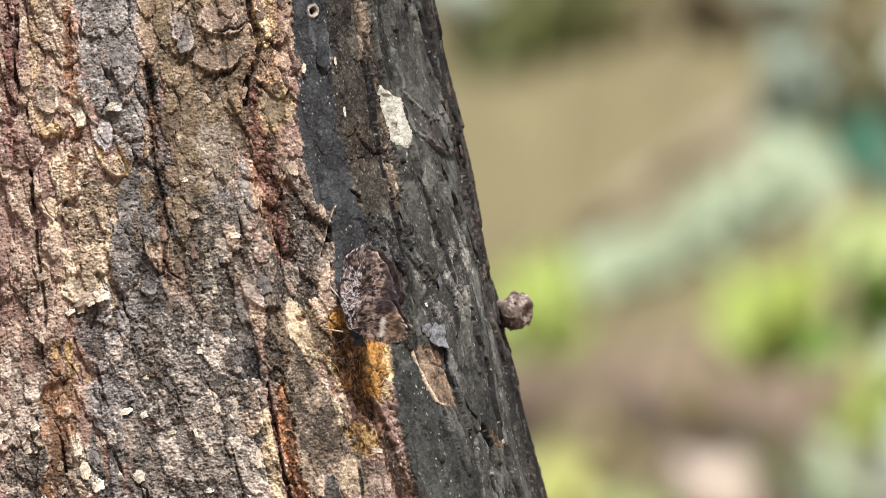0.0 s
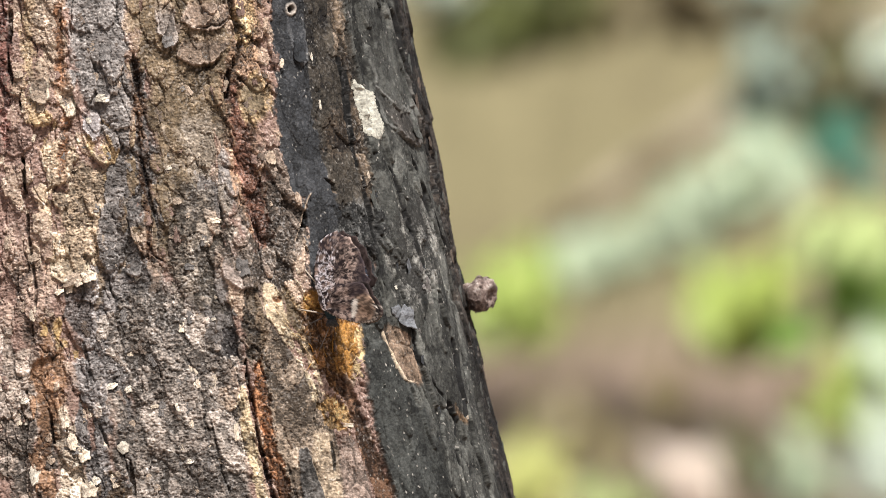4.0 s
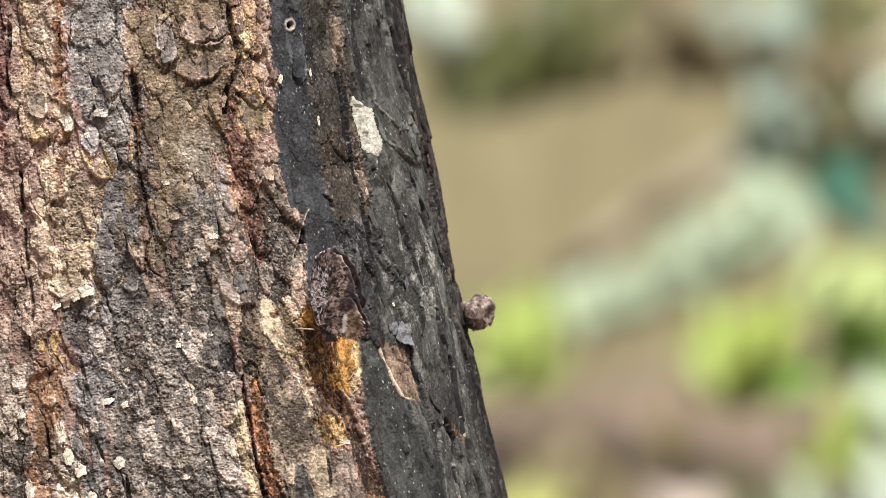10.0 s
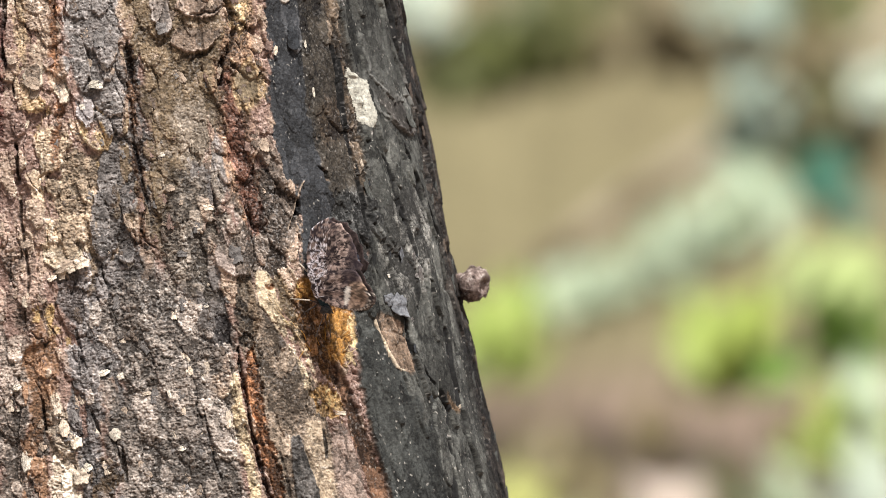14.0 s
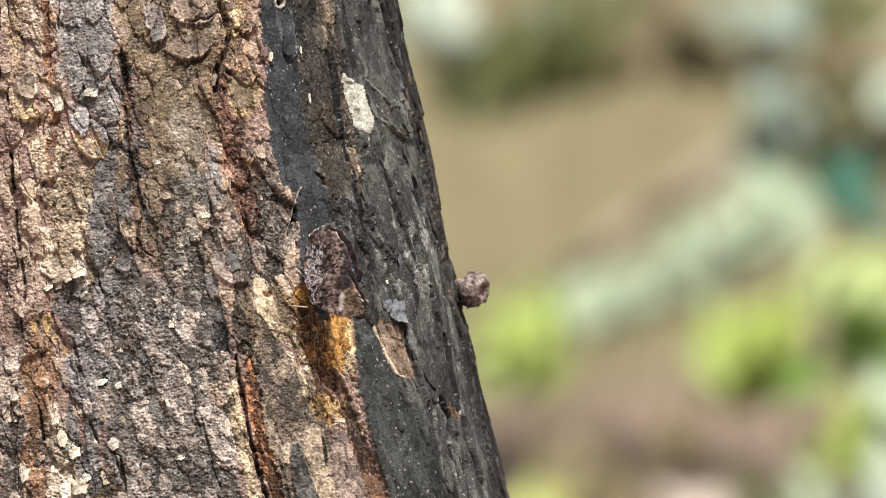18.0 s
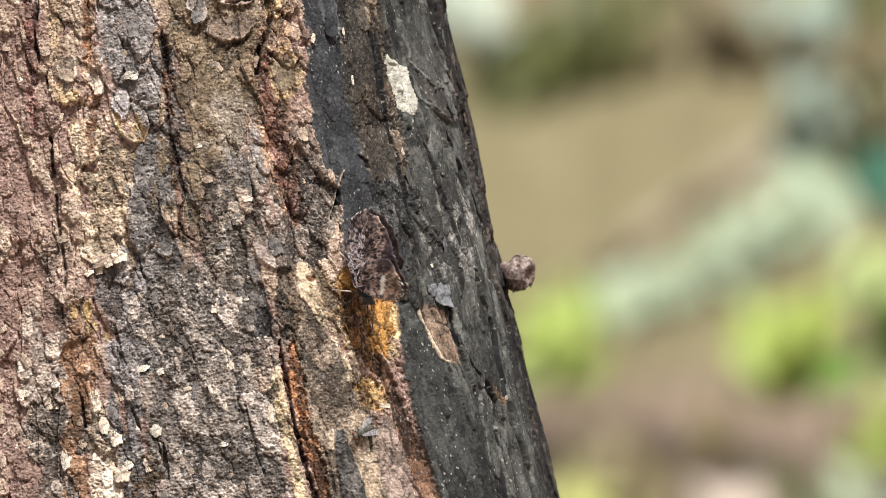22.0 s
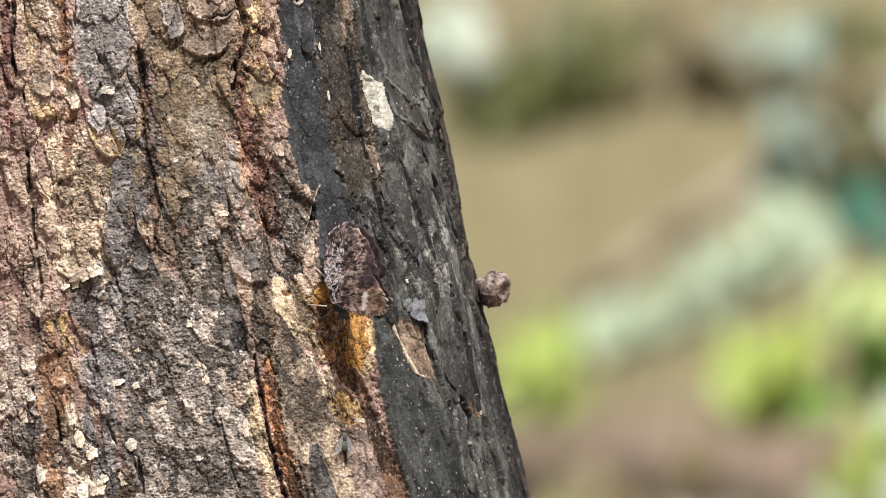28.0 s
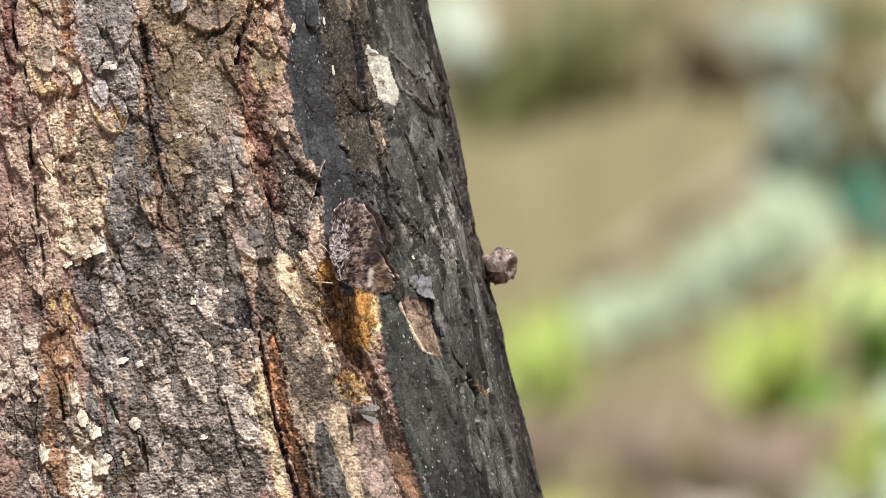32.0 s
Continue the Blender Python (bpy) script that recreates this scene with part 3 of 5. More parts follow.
    pits = smooth01((0.15 * qn + 0.03 - q1) * 18) * (qn > 0.5) * smoothness * smooth01(fbm(u / 50, v / 60, 73, 3) * 3 + 0.4)
    col = col * (1 - 0.6 * pits[..., None]) + np.array((0.52, 0.50, 0.46)) * 0.6 * pits[..., None]
    # pale broken rims of the scales, most at their lower ends; caught light is in this tone too
    some = smooth01(fbm(u / 12, v / 16, 75, 2) * 3 + 0.3)
    worn_lit_rims = np.clip(rim1 * (0.3 + 0.7 * smooth01(low1 + 0.4)) * 0.9 + rim2 * (0.3 + 0.7 * smooth01(low2 + 0.5)) * 0.7, 0, 1) * smooth01(rough * 1.5 - 0.3) * some
    col = col * (1 - 0.7 * worn_lit_rims[..., None]) + np.minimum(col * 2.1 + 0.06, 0.7) * 0.7 * worn_lit_rims[..., None]
    specks = smooth01((fbm(u / 3.4, v / 3.0, 83, 2) - 0.20) * 7) * np.clip(rough, 0, 1) * (0.35 + 0.5 * smooth01(fbm(u / 30, v / 44, 93, 2) * 3 + 0.5))
    col = col * (1 - specks[..., None]) + np.minimum(col * 1.5 + 0.13, 0.75) * specks[..., None]
    # small pits, darkened in the tone as well as dug
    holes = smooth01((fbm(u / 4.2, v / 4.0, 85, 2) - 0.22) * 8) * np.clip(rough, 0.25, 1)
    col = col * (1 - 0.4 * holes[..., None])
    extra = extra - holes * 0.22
    slab = 1 - 0.6 * smooth01((a - 120) / 60) * smooth01((b - 470) / 70) - 0.3 * smooth01(1 - np.abs(a - 330) / 90) * smooth01((480 - b) / 40)
    lumps = rough * (slab * (t1 * 3.5 + t2 * 2.0) + t3 * (0.9 - 0.6 * slab) - 1.9 * slab + crumb * (0.34 - 0.28 * slab) + grain * 0.16 + crinkle * 0.40 - furrow * 1.6 + fbm((u + wu) / 42, v / 240, 89, 2) * 2.4)
    side = smooth01((np.sin(phi) - 0.9) / 0.08) * (np.cos(phi) > -0.5)
    lumps = lumps * (1 - 0.5 * side)
    extra = extra - 1.2 * side
    h = lumps + extra + wrinkle + grain * 0.06 + fbm(u / 120, v / 200, 81, 2) * 1.0
    col = col * (1 + 0.28 * np.clip(rough, 0, 1))[..., None]
    return h * 0.001, np.clip(col, 0.01, 0.85), gloss


RELIEF = {}


def surface(a, b, lift=0.0):
    """The place on the bark at plan (a, b), its outward normal and its way down."""
    phi, z = from_plan(a, b)
    i, j = int(np.searchsorted(RELIEF["z"], z)), int(np.searchsorted(RELIEF["phi"], phi))
    hgt = float(RELIEF["h"][max(i - 1, 0):i + 1, max(j - 1, 0):j + 1].mean()) + lift
    x, y, _ = stem(phi, z)
    nx, ny = outward(phi, z)
    n = Vector((float(nx), float(ny), 0.075)).normalized()
    return Vector((float(x), float(y), z)) + n * hgt, n


def build_tree():
    tree = tagged(new("tree"), "leaning tree trunk with scaly rust, grey and charcoal bark", "tree")
    d = radians(0.108)
    phis = np.concatenate([np.arange(radians(-29), radians(100), d), np.linspace(radians(100), radians(331), 150)[:-1]])
    zs = np.concatenate([np.linspace(-0.05, 0.88, 60), np.arange(0.885, 1.118, 0.00028), np.linspace(1.123, 4.2, 90)])
    zg, pg = np.meshgrid(zs, phis, indexing="ij")
    p, zz = pg.ravel(), zg.ravel()
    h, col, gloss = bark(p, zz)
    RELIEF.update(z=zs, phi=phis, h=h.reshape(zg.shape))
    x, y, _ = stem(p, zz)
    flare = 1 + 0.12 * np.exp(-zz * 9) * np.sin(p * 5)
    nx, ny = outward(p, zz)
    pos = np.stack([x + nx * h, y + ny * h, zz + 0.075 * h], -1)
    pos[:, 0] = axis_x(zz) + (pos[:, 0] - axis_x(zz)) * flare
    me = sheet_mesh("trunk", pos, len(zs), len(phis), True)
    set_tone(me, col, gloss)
    me.materials.append(BARK)
    ob = new("trunk", me)
    ob.parent = tree
    return tree


TREE = build_tree()


# ---- ground: one sheet, level round the tree, rising behind into a bank
def ground_height(x, y):
    rise = np.clip(y - 8.6, 0, 6.0) * 0.38 * smooth01((y - 8.0) / 2.0) + np.clip(y - 14.6, 0, 1e9) * 0.02
    return rise + fbm(x / 2.0, y / 2.0, 91, 2) * 0.05 - 0.02


def litter_material():
    m, nodes, links, b = material("leaf_litter", 0.9, 0.2)
    tone = nodes.new("ShaderNodeAttribute")
    tone.attribute_name = "tone"
    n = noise_node(nodes, links, 25, 5, 0.6)
    col = mixed(nodes, links, 0.45, tone.outputs["Color"], ramp(nodes, links, n, [(0.3, (0.5, 0.48, 0.45)), (0.7, (1.45, 1.42, 1.4))]), "MULTIPLY")
    links.new(col, b.inputs["Base Color"])
    bumped(nodes, links, b, n, 0.3, 0.01)
    return m


def build_ground():
    xs = np.concatenate([-np.geomspace(400, 3, 30), np.linspace(-2.8, 2.8, 260), np.geomspace(3, 400, 30)])
    ys = np.concatenate([-np.geomspace(400, 6, 26), np.linspace(-5.5, 8, 60), np.linspace(8.1, 15, 220), np.geomspace(14.5, 600, 40)])
    yg, xg = np.meshgrid(ys, xs, indexing="ij")
    x, y = xg.ravel(), yg.ravel()
    z = ground_height(x, y)
    me = sheet_mesh("ground", np.stack([x, y, z], -1), len(ys), len(xs))
    khaki, pink, dark = np.array((0.208, 0.182, 0.100)), np.array((0.245, 0.182, 0.14)), np.array((0.138, 0.112, 0.07))
    w = fbm(x / 0.5, y / 0.5, 97, 2)
    low = smooth01((0.95 - z + 0.05 * w) / 0.12)[:, None]
    col = khaki * (1 - low) + pink * low
    k = smooth01((fbm(x / 0.33, y / 0.42, 99, 3) - 0.1) * 2)[:, None] * 0.5
    col = col * (1 - k) + dark * k
    set_tone(me, col)
    me.materials.append(litter_material())
    tagged(new("ground", me), "dry leaf litter and bare earth rising into a bank", "ground", kind="structure")


build_ground()


# ---- plants on the bank
def leaf_mesh(name, mat, width=0.55):
    """A pointed oval leaf one unit long, folded along its rib, slightly arched."""
    rows = [(0.0, 0.04), (0.15, 0.55), (0.38, 1.0), (0.62, 0.85), (0.84, 0.42), (1.0, 0.02)]
    vs, fs = [], []
    for side in (0.012, -0.012):
        for t, w in rows:
            zc = -0.25 * t * t
            vs += [(-w * width / 2, t, zc + 0.07 * w + side), (0, t, zc + side), (w * width / 2, t, zc + 0.07 * w + side)]
    n = len(rows)
    for k in range(n - 1):
        for j in range(2):
            i = k * 3 + j
            fs.append((i, i + 1, i + 4, i + 3))
            o = n * 3
            fs.append((o + i + 3, o + i + 4, o + i + 1, o + i))
    for k in range(n - 1):
        i, o = k * 3, n * 3
        fs.append((i, i + 3, o + i + 3, o + i))
        fs.append((i + 5, i + 2, o + i + 2, o + i + 5))
    me = bpy.data.meshes.new(name)
    me.from_pydata(vs, [], fs)
    me.update()
    me.materials.append(mat)
    return me


def leaf_material(name, colour):
    m, nodes, links, b = material(name, 0.55, 0.4)
    info = nodes.new("ShaderNodeObjectInfo")
    n = noise_node(nodes, links, 6, 3, 0.5)
    col = ramp(nodes, links, n, [(0.3, [c * 0.8 for c in colour]), (0.7, [min(0.9, c * 1.15) for c in colour])])
    col = mixed(nodes, links, 1.0, col, ramp(nodes, links, info.outputs["Random"], [(0, (0.8, 0.8, 0.8)), (1, (1.15, 1.15, 1.1))]), "MULTIPLY")
    links.new(col, b.inputs["Base Color"])
    b.inputs["Transmission Weight"].default_value = 0.0
    b.inputs["Subsurface Weight"].default_value = 0.0
    return m


def tube(pts, radii, n=7):
    """A tapered tube through the points."""
    vs, fs = [], []
    for i, p in enumerate(pts):
        t = (Vector(pts[min(i + 1, len(pts) - 1)]) - Vector(pts[max(i - 1, 0)])).normalized()
        q = t.to_track_quat("Z", "Y")
        for k in range(n):
            w = 2 * math.pi * k / n
            vs.append(Vector(p) + q @ Vector((math.cos(w) * radii[i], math.sin(w) * radii[i], 0)))
    for i in range(len(pts) - 1):
        for k in range(n):
            j = (k + 1) % n
            fs.append((i * n + k, i * n + j, (i + 1) * n + j, (i + 1) * n + k))
    fs.append(tuple(range(n))[::-1])
    fs.append(tuple((len(pts) - 1) * n + k for k in range(n)))
    return vs, fs


def far_place(a, b, y):
    """A place on the bank's side of the trunk, y behind it, set to fall at plan (a, b) in the camera's view."""
    k = STEP * (4 + y) / 4
    return Vector(((a - 784) * k, y, 1 - (b - 441) * k))


LEAF_TONES = {
    "lime": (0.33, 0.42, 0.10), "mint": (0.44, 0.53, 0.37), "sage": (0.31, 0.39, 0.32), "teal": (0.035, 0.13, 0.085),
    "green": (0.15, 0.27, 0.04), "pale": (0.40, 0.48, 0.19), "white": (0.50, 0.57, 0.47), "moss": (0.082, 0.092, 0.024),
    "pink": (0.62, 0.52, 0.45), "yellow": (0.50, 0.52, 0.17), "bright": (0.34, 0.43, 0.085), "straw": (0.46, 0.39, 0.27), "brush": (0.19, 0.155, 0.078),
}
LEAVES = {k: leaf_mesh("leaf", leaf_material(k + "_leaf", c)) for k, c in LEAF_TONES.items()}
STEM_MAT = plain("green_stem", (0.20, 0.18, 0.09), 0.8, scale=60)
TWIG_MAT = plain("grey_twig", (0.42, 0.37, 0.27), 0.9, scale=40)


def plant(name, label, spots, seed):
    """A low plant: a stem from the ground to each group of leaves. spots: plan a, b, distance behind, spread across and down, leaves, tone, leaf length."""
    rnd = random.Random(seed)
    c = far_place(*spots[0][:3])
    foot = Vector((c.x, c.y, float(ground_height(np.array([c.x]), np.array([c.y]))[0])))
    thing = tagged(new(name), label, "plant", "plants on the bank")
    thing.matrix_world = Matrix.Translation(foot)
    for a, b, y, sa, sb, count, tone, size in spots:
        mid = far_place(a, b, y) - foot
        base = Vector((mid.x * 0.3, mid.y * 0.3 + 0.02, -0.03))
        bend = (base + mid) / 2 + Vector((0.03, 0.03, 0.05))
        vs, fs = tube([base, bend, mid], (0.0025, 0.002, 0.0012))
        link_mesh("stem", vs, fs, STEM_MAT, thing)
        for _ in range(count):
            w = rnd.uniform(0, 2 * math.pi)
            r = math.sqrt(rnd.random())
            at = far_place(a + sa * r * math.cos(w), b + sb * r * math.sin(w), y + rnd.uniform(-0.08, 0.08)) - foot
            leaf = new("leaf", LEAVES[tone])
            leaf.parent = thing
            s = size * rnd.uniform(0.8, 1.2)
            m = Euler((radians(rnd.uniform(35, 100)), radians(rnd.uniform(-35, 35)), radians(rnd.uniform(-70, 70)))).to_matrix().to_4x4()
            leaf.matrix_basis = Matrix.Translation(at) @ m @ Matrix.Translation((0, -s / 2, 0)) @ Matrix.Diagonal((s, s, s, 1))
    return thing


plant("broad_leaved_plant", "lime-green broad-leaved plant on the bank", [(1275, 570, 9.0, 56, 50, 16, "bright", 0.08), (1325, 505, 9.0, 56, 36, 12, "bright", 0.07), (1250, 530, 9.1, 40, 40, 7, "lime", 0.07), (1375, 590, 9.05, 34, 40, 5, "green", 0.07)], 1)
plant("broad_leaved_plant", "lime-green leafy plant low on the bank", [(885, 510, 9.7, 50, 60, 16, "lime", 0.08), (930, 560, 9.7, 36, 40, 7, "lime", 0.07), (860, 575, 9.7, 46, 24, 4, "pale", 0.07), (945, 480, 9.75, 30, 30, 4, "green", 0.07)], 2)
plant("arching_plant", "arching stem of pale mint-green leaves", [
    (1020, 470, 9.4, 46, 34, 12, "mint", 0.07), (1100, 430, 9.4, 54, 38, 16, "mint", 0.075), (1190, 390, 9.4, 54, 40, 16, "mint", 0.075),
    (1275, 345, 9.4, 50, 42, 15, "mint", 0.075), (1350, 300, 9.4, 60, 56, 22, "mint", 0.08)], 3)
plant("sage_plant", "grey-green leafy sprig on the bank", [(1362, 108, 9.9, 50, 56, 14, "sage", 0.07)], 4)
plant("dark_leaved_plant", "dark blue-green leafy plant on the bank", [(1490, 262, 9.8, 50, 44, 11, "teal", 0.08), (1310, 205, 10.0, 46, 34, 7, "teal", 0.07)], 5)
plant("leafy_bush", "deep green and pale leafy bush on the bank", [
    (1520, 540, 9.2, 66, 90, 26, "green", 0.08), (1440, 420, 9.1, 50, 52, 9, "pale", 0.07), (1490, 470, 9.15, 44, 40, 7, "green", 0.07), (1535, 430, 9.1, 46, 46, 9, "pale", 0.07)], 6)
plant("leafy_bush", "pale green leafy bush low on the bank", [
    (1520, 690, 8.9, 66, 40, 12, "bright", 0.075), (1460, 730, 8.9, 50, 40, 8, "lime", 0.07), (1545, 800, 8.8, 54, 70, 16, "white", 0.08), (1410, 835, 8.9, 50, 44, 10, "mint", 0.07), (1560, 640, 8.9, 44, 40, 9, "mint", 0.07)], 7)
plant("low_plant", "yellow-green plant near the bank's foot", [(925, 835, 9.1, 52, 56, 16, "yellow", 0.07), (1075, 880, 9.1, 60, 24, 8, "pale", 0.06)], 8)
plant("pale_plant", "plant with whitish pink leaves on the bank", [(1212, 840, 9.0, 46, 44, 16, "pink", 0.07)], 9)
# two plants whose whitish leaf tone stands for bright blurred highlights
plant("pale_plant", "leafy plant high on the bank, a highlight put into its whitish leaves", [(755, -52, 10.2, 60, 66, 18, "white", 0.085)], 10)
plant("pale_plant", "leafy plant high on the bank, a highlight put into its cream-white leaves", [(1585, 88, 10.0, 44, 54, 12, "white", 0.07)], 11)
plant("dry_brush", "dull brown dry brush on the bank", [
    (1450, 60, 10.2, 90, 60, 34, "brush", 0.08), (1500, 130, 10.1, 60, 50, 10, "moss", 0.07), (1410, 190, 10.2, 50, 36, 8, "moss", 0.07), (1520, 190, 10.2, 60, 40, 10, "brush", 0.08),
    (1260, 20, 10.4, 90, 40, 18, "brush", 0.08), (1300, 190, 10.3, 40, 40, 6, "moss", 0.07)], 13)
plant("dry_brush", "brown dead leaves low on the bank", [
    (985, 735, 9.9, 50, 36, 10, "brush", 0.07), (1180, 700, 9.9, 40, 40, 8, "brush", 0.06), (1390, 740, 9.9, 40, 60, 9, "brush", 0.06),
    (1040, 800, 9.8, 60, 30, 9, "brush", 0.06), (1300, 800, 9.8, 50, 40, 9, "moss", 0.06)], 14)
plant("mossy_bush", "olive-green bush at the top of the bank", [
    (805, 55, 10.25, 60, 40, 34, "moss", 0.09), (865, 34, 10.3, 80, 54, 46, "moss", 0.09), (965, 20, 10.35, 70, 50, 34, "moss", 0.09), (1010, -50, 10.4, 90, 56, 16, "moss", 0.09), (1170, -60, 10.4, 100, 50, 14, "brush", 0.09),
    (1330, -60, 10.3, 80, 44, 12, "sage", 0.07), (1470, -30, 10.3, 90, 56, 18, "moss", 0.08),
    (1040, 20, 10.35, 60, 36, 8, "brush", 0.08), (1120, -5, 10.35, 80, 40, 10, "brush", 0.08), (1220, -20, 10.3, 60, 40, 9, "brush", 0.08)], 12)


def build_fallen_branch(pts, radii):
    ob = tagged(new("fallen_branch"), "pale grey-brown dead branch lying on the bank", "branch")
    places = [far_place(*p) for p in pts]
    ob.matrix_world = Matrix.Translation(places[0])
    vs, fs = tube([p - places[0] for p in places], radii, 9)
    link_mesh("limb", vs, fs, TWIG_MAT, ob)
    for i, side in ((1, 1), (2, -1), (3, 1)):
        p = places[i] - places[0]
        vs, fs = tube([p, p + Vector((0.05, -0.03, 0.05 * side)), p + Vector((0.12, -0.04, 0.09 * side))], (0.008, 0.006, 0.003), 7)
        link_mesh("twig", vs, fs, TWIG_MAT, ob)


build_fallen_branch([(960, 420, 10.25), (1080, 330, 10.2), (1250, 215, 10.2), (1400, 110, 10.2), (1620, -40, 10.2)], (0.016, 0.02, 0.02, 0.018, 0.016))


# ---- small pieces on the bark
def bark_frame(a, b, lift=0.0, turn=0.0):
    """A pose on the bark: x across, y up the stem, z outward, turned about z by degrees."""
    p, n = surface(a, b, lift)
    up = Vector((-0.16, 0, 1))
    x = up.cross(n).normalized()
    y = n.cross(x)
    m = Matrix((x, y, n)).transposed().to_4x4()
    return Matrix.Translation(p) @ m @ pose(0, 0, 0, 0, 0, turn)


def flake_mesh(name, mat, seed, curl=0.5, jag=0.28):
    """A bark scale about one unit high, lumpy, with a ragged outline and a lower end that peels off."""
    rnd = random.Random(seed)
    n, rings = 26, (0.3, 0.6, 0.85, 1.0)
    shift = Vector((rnd.uniform(0, 90), rnd.uniform(0, 90), 0))
    rim = []
    for k in range(n):
        w = 2 * math.pi * k / n
        c, sn = math.cos(w), math.sin(w)
        box = 1 / max(abs(c) ** 3 + abs(sn) ** 3, 0.01) ** (1 / 3)
        f = 0.46 * box * (1 + jag * noise.noise(Vector((c * 1.1, sn * 1.1, 0)) + shift) + jag * 0.9 * noise.noise(Vector((c * 3.4, sn * 2.2, 5)) + shift))
        rim.append(f * (1 + rnd.uniform(-0.10, 0.10)))
    vs, fs = [], []
    for side in (1, 0):
        for r in rings:
            for k in range(n):
                w = 2 * math.pi * k / n
                x, y = math.cos(w) * rim[k] * r, math.sin(w) * rim[k] * r
                low = max(0.0, -y * 2)
                lump = 0.10 * noise.noise(Vector((x * 5, y * 3, 9)) + shift) + 0.05 * noise.noise(Vector((x * 12, y * 9, 2)) + shift)
                z = curl * 0.25 * low * low - 0.30 * x * x + (0.06 * (1 - 0.6 * r * r) if side else -0.02) + lump
                vs.append((x, y, z))
        vs.append((0, 0, 0.06 if side else -0.02))
    m = len(rings)
    half = m * n + 1
    for side in (0, 1):
        o = side * half
        for q in range(m - 1):
            for k in range(n):
                j = (k + 1) % n
                f = (o + q * n + k, o + (q + 1) * n + k, o + (q + 1) * n + j, o + q * n + j)
                fs.append(f if side == 0 else f[::-1])
        for k in range(n):
            f = (o + m * n, o + k, o + (k + 1) % n)
            fs.append(f if side == 0 else f[::-1])
    for k in range(n):
        j = (k + 1) % n
        fs.append(((m - 1) * n + k, half + (m - 1) * n + k, half + (m - 1) * n + j, (m - 1) * n + j))
    me = bpy.data.meshes.new(name)
    me.from_pydata(vs, [], fs)
    me.update()
    me.polygons.foreach_set("use_smooth", [True] * len(me.polygons))
    me.materials.append(mat)
    return me


SCALE_TONES = {"rust": RUST, "tan": TAN, "cream": CREAM, "grey": GREY, "slate": SLATE, "char": CHAR, "white": (0.60, 0.54, 0.45), "umber": (0.13, 0.10, 0.08), "ash": (0.165, 0.17, 0.182)}
SCALES = {}
for i, (key, tone) in enumerate(SCALE_TONES.items()):
    mt = plain(key + "_bark_scale", tone, 0.9, 0.6, 3.5, 0.35, 0.05)
    SCALES[key] = [flake_mesh("bark_scale", mt, 10 * i + j, c, 0.3) for j, c in enumerate((0.25, 0.6, 1.0, 0.4))]


def add_scale(a, b, wide, high, key, turn=0.0, kind=None, lift=0.0, rnd=random, label=""):
    me = SCALES[key][kind if kind is not None else rnd.randrange(4)]
    ob = new("bark_scale", me)
    ob.parent = TREE
    k = STEP * 1.0
    ob.matrix_basis = bark_frame(a, b, lift, turn) @ Matrix.Diagonal((wide * k * 0.85, high * k * 0.85, min(wide, high) * k, 1))
    if label:
        tagged(ob, label)
    return ob


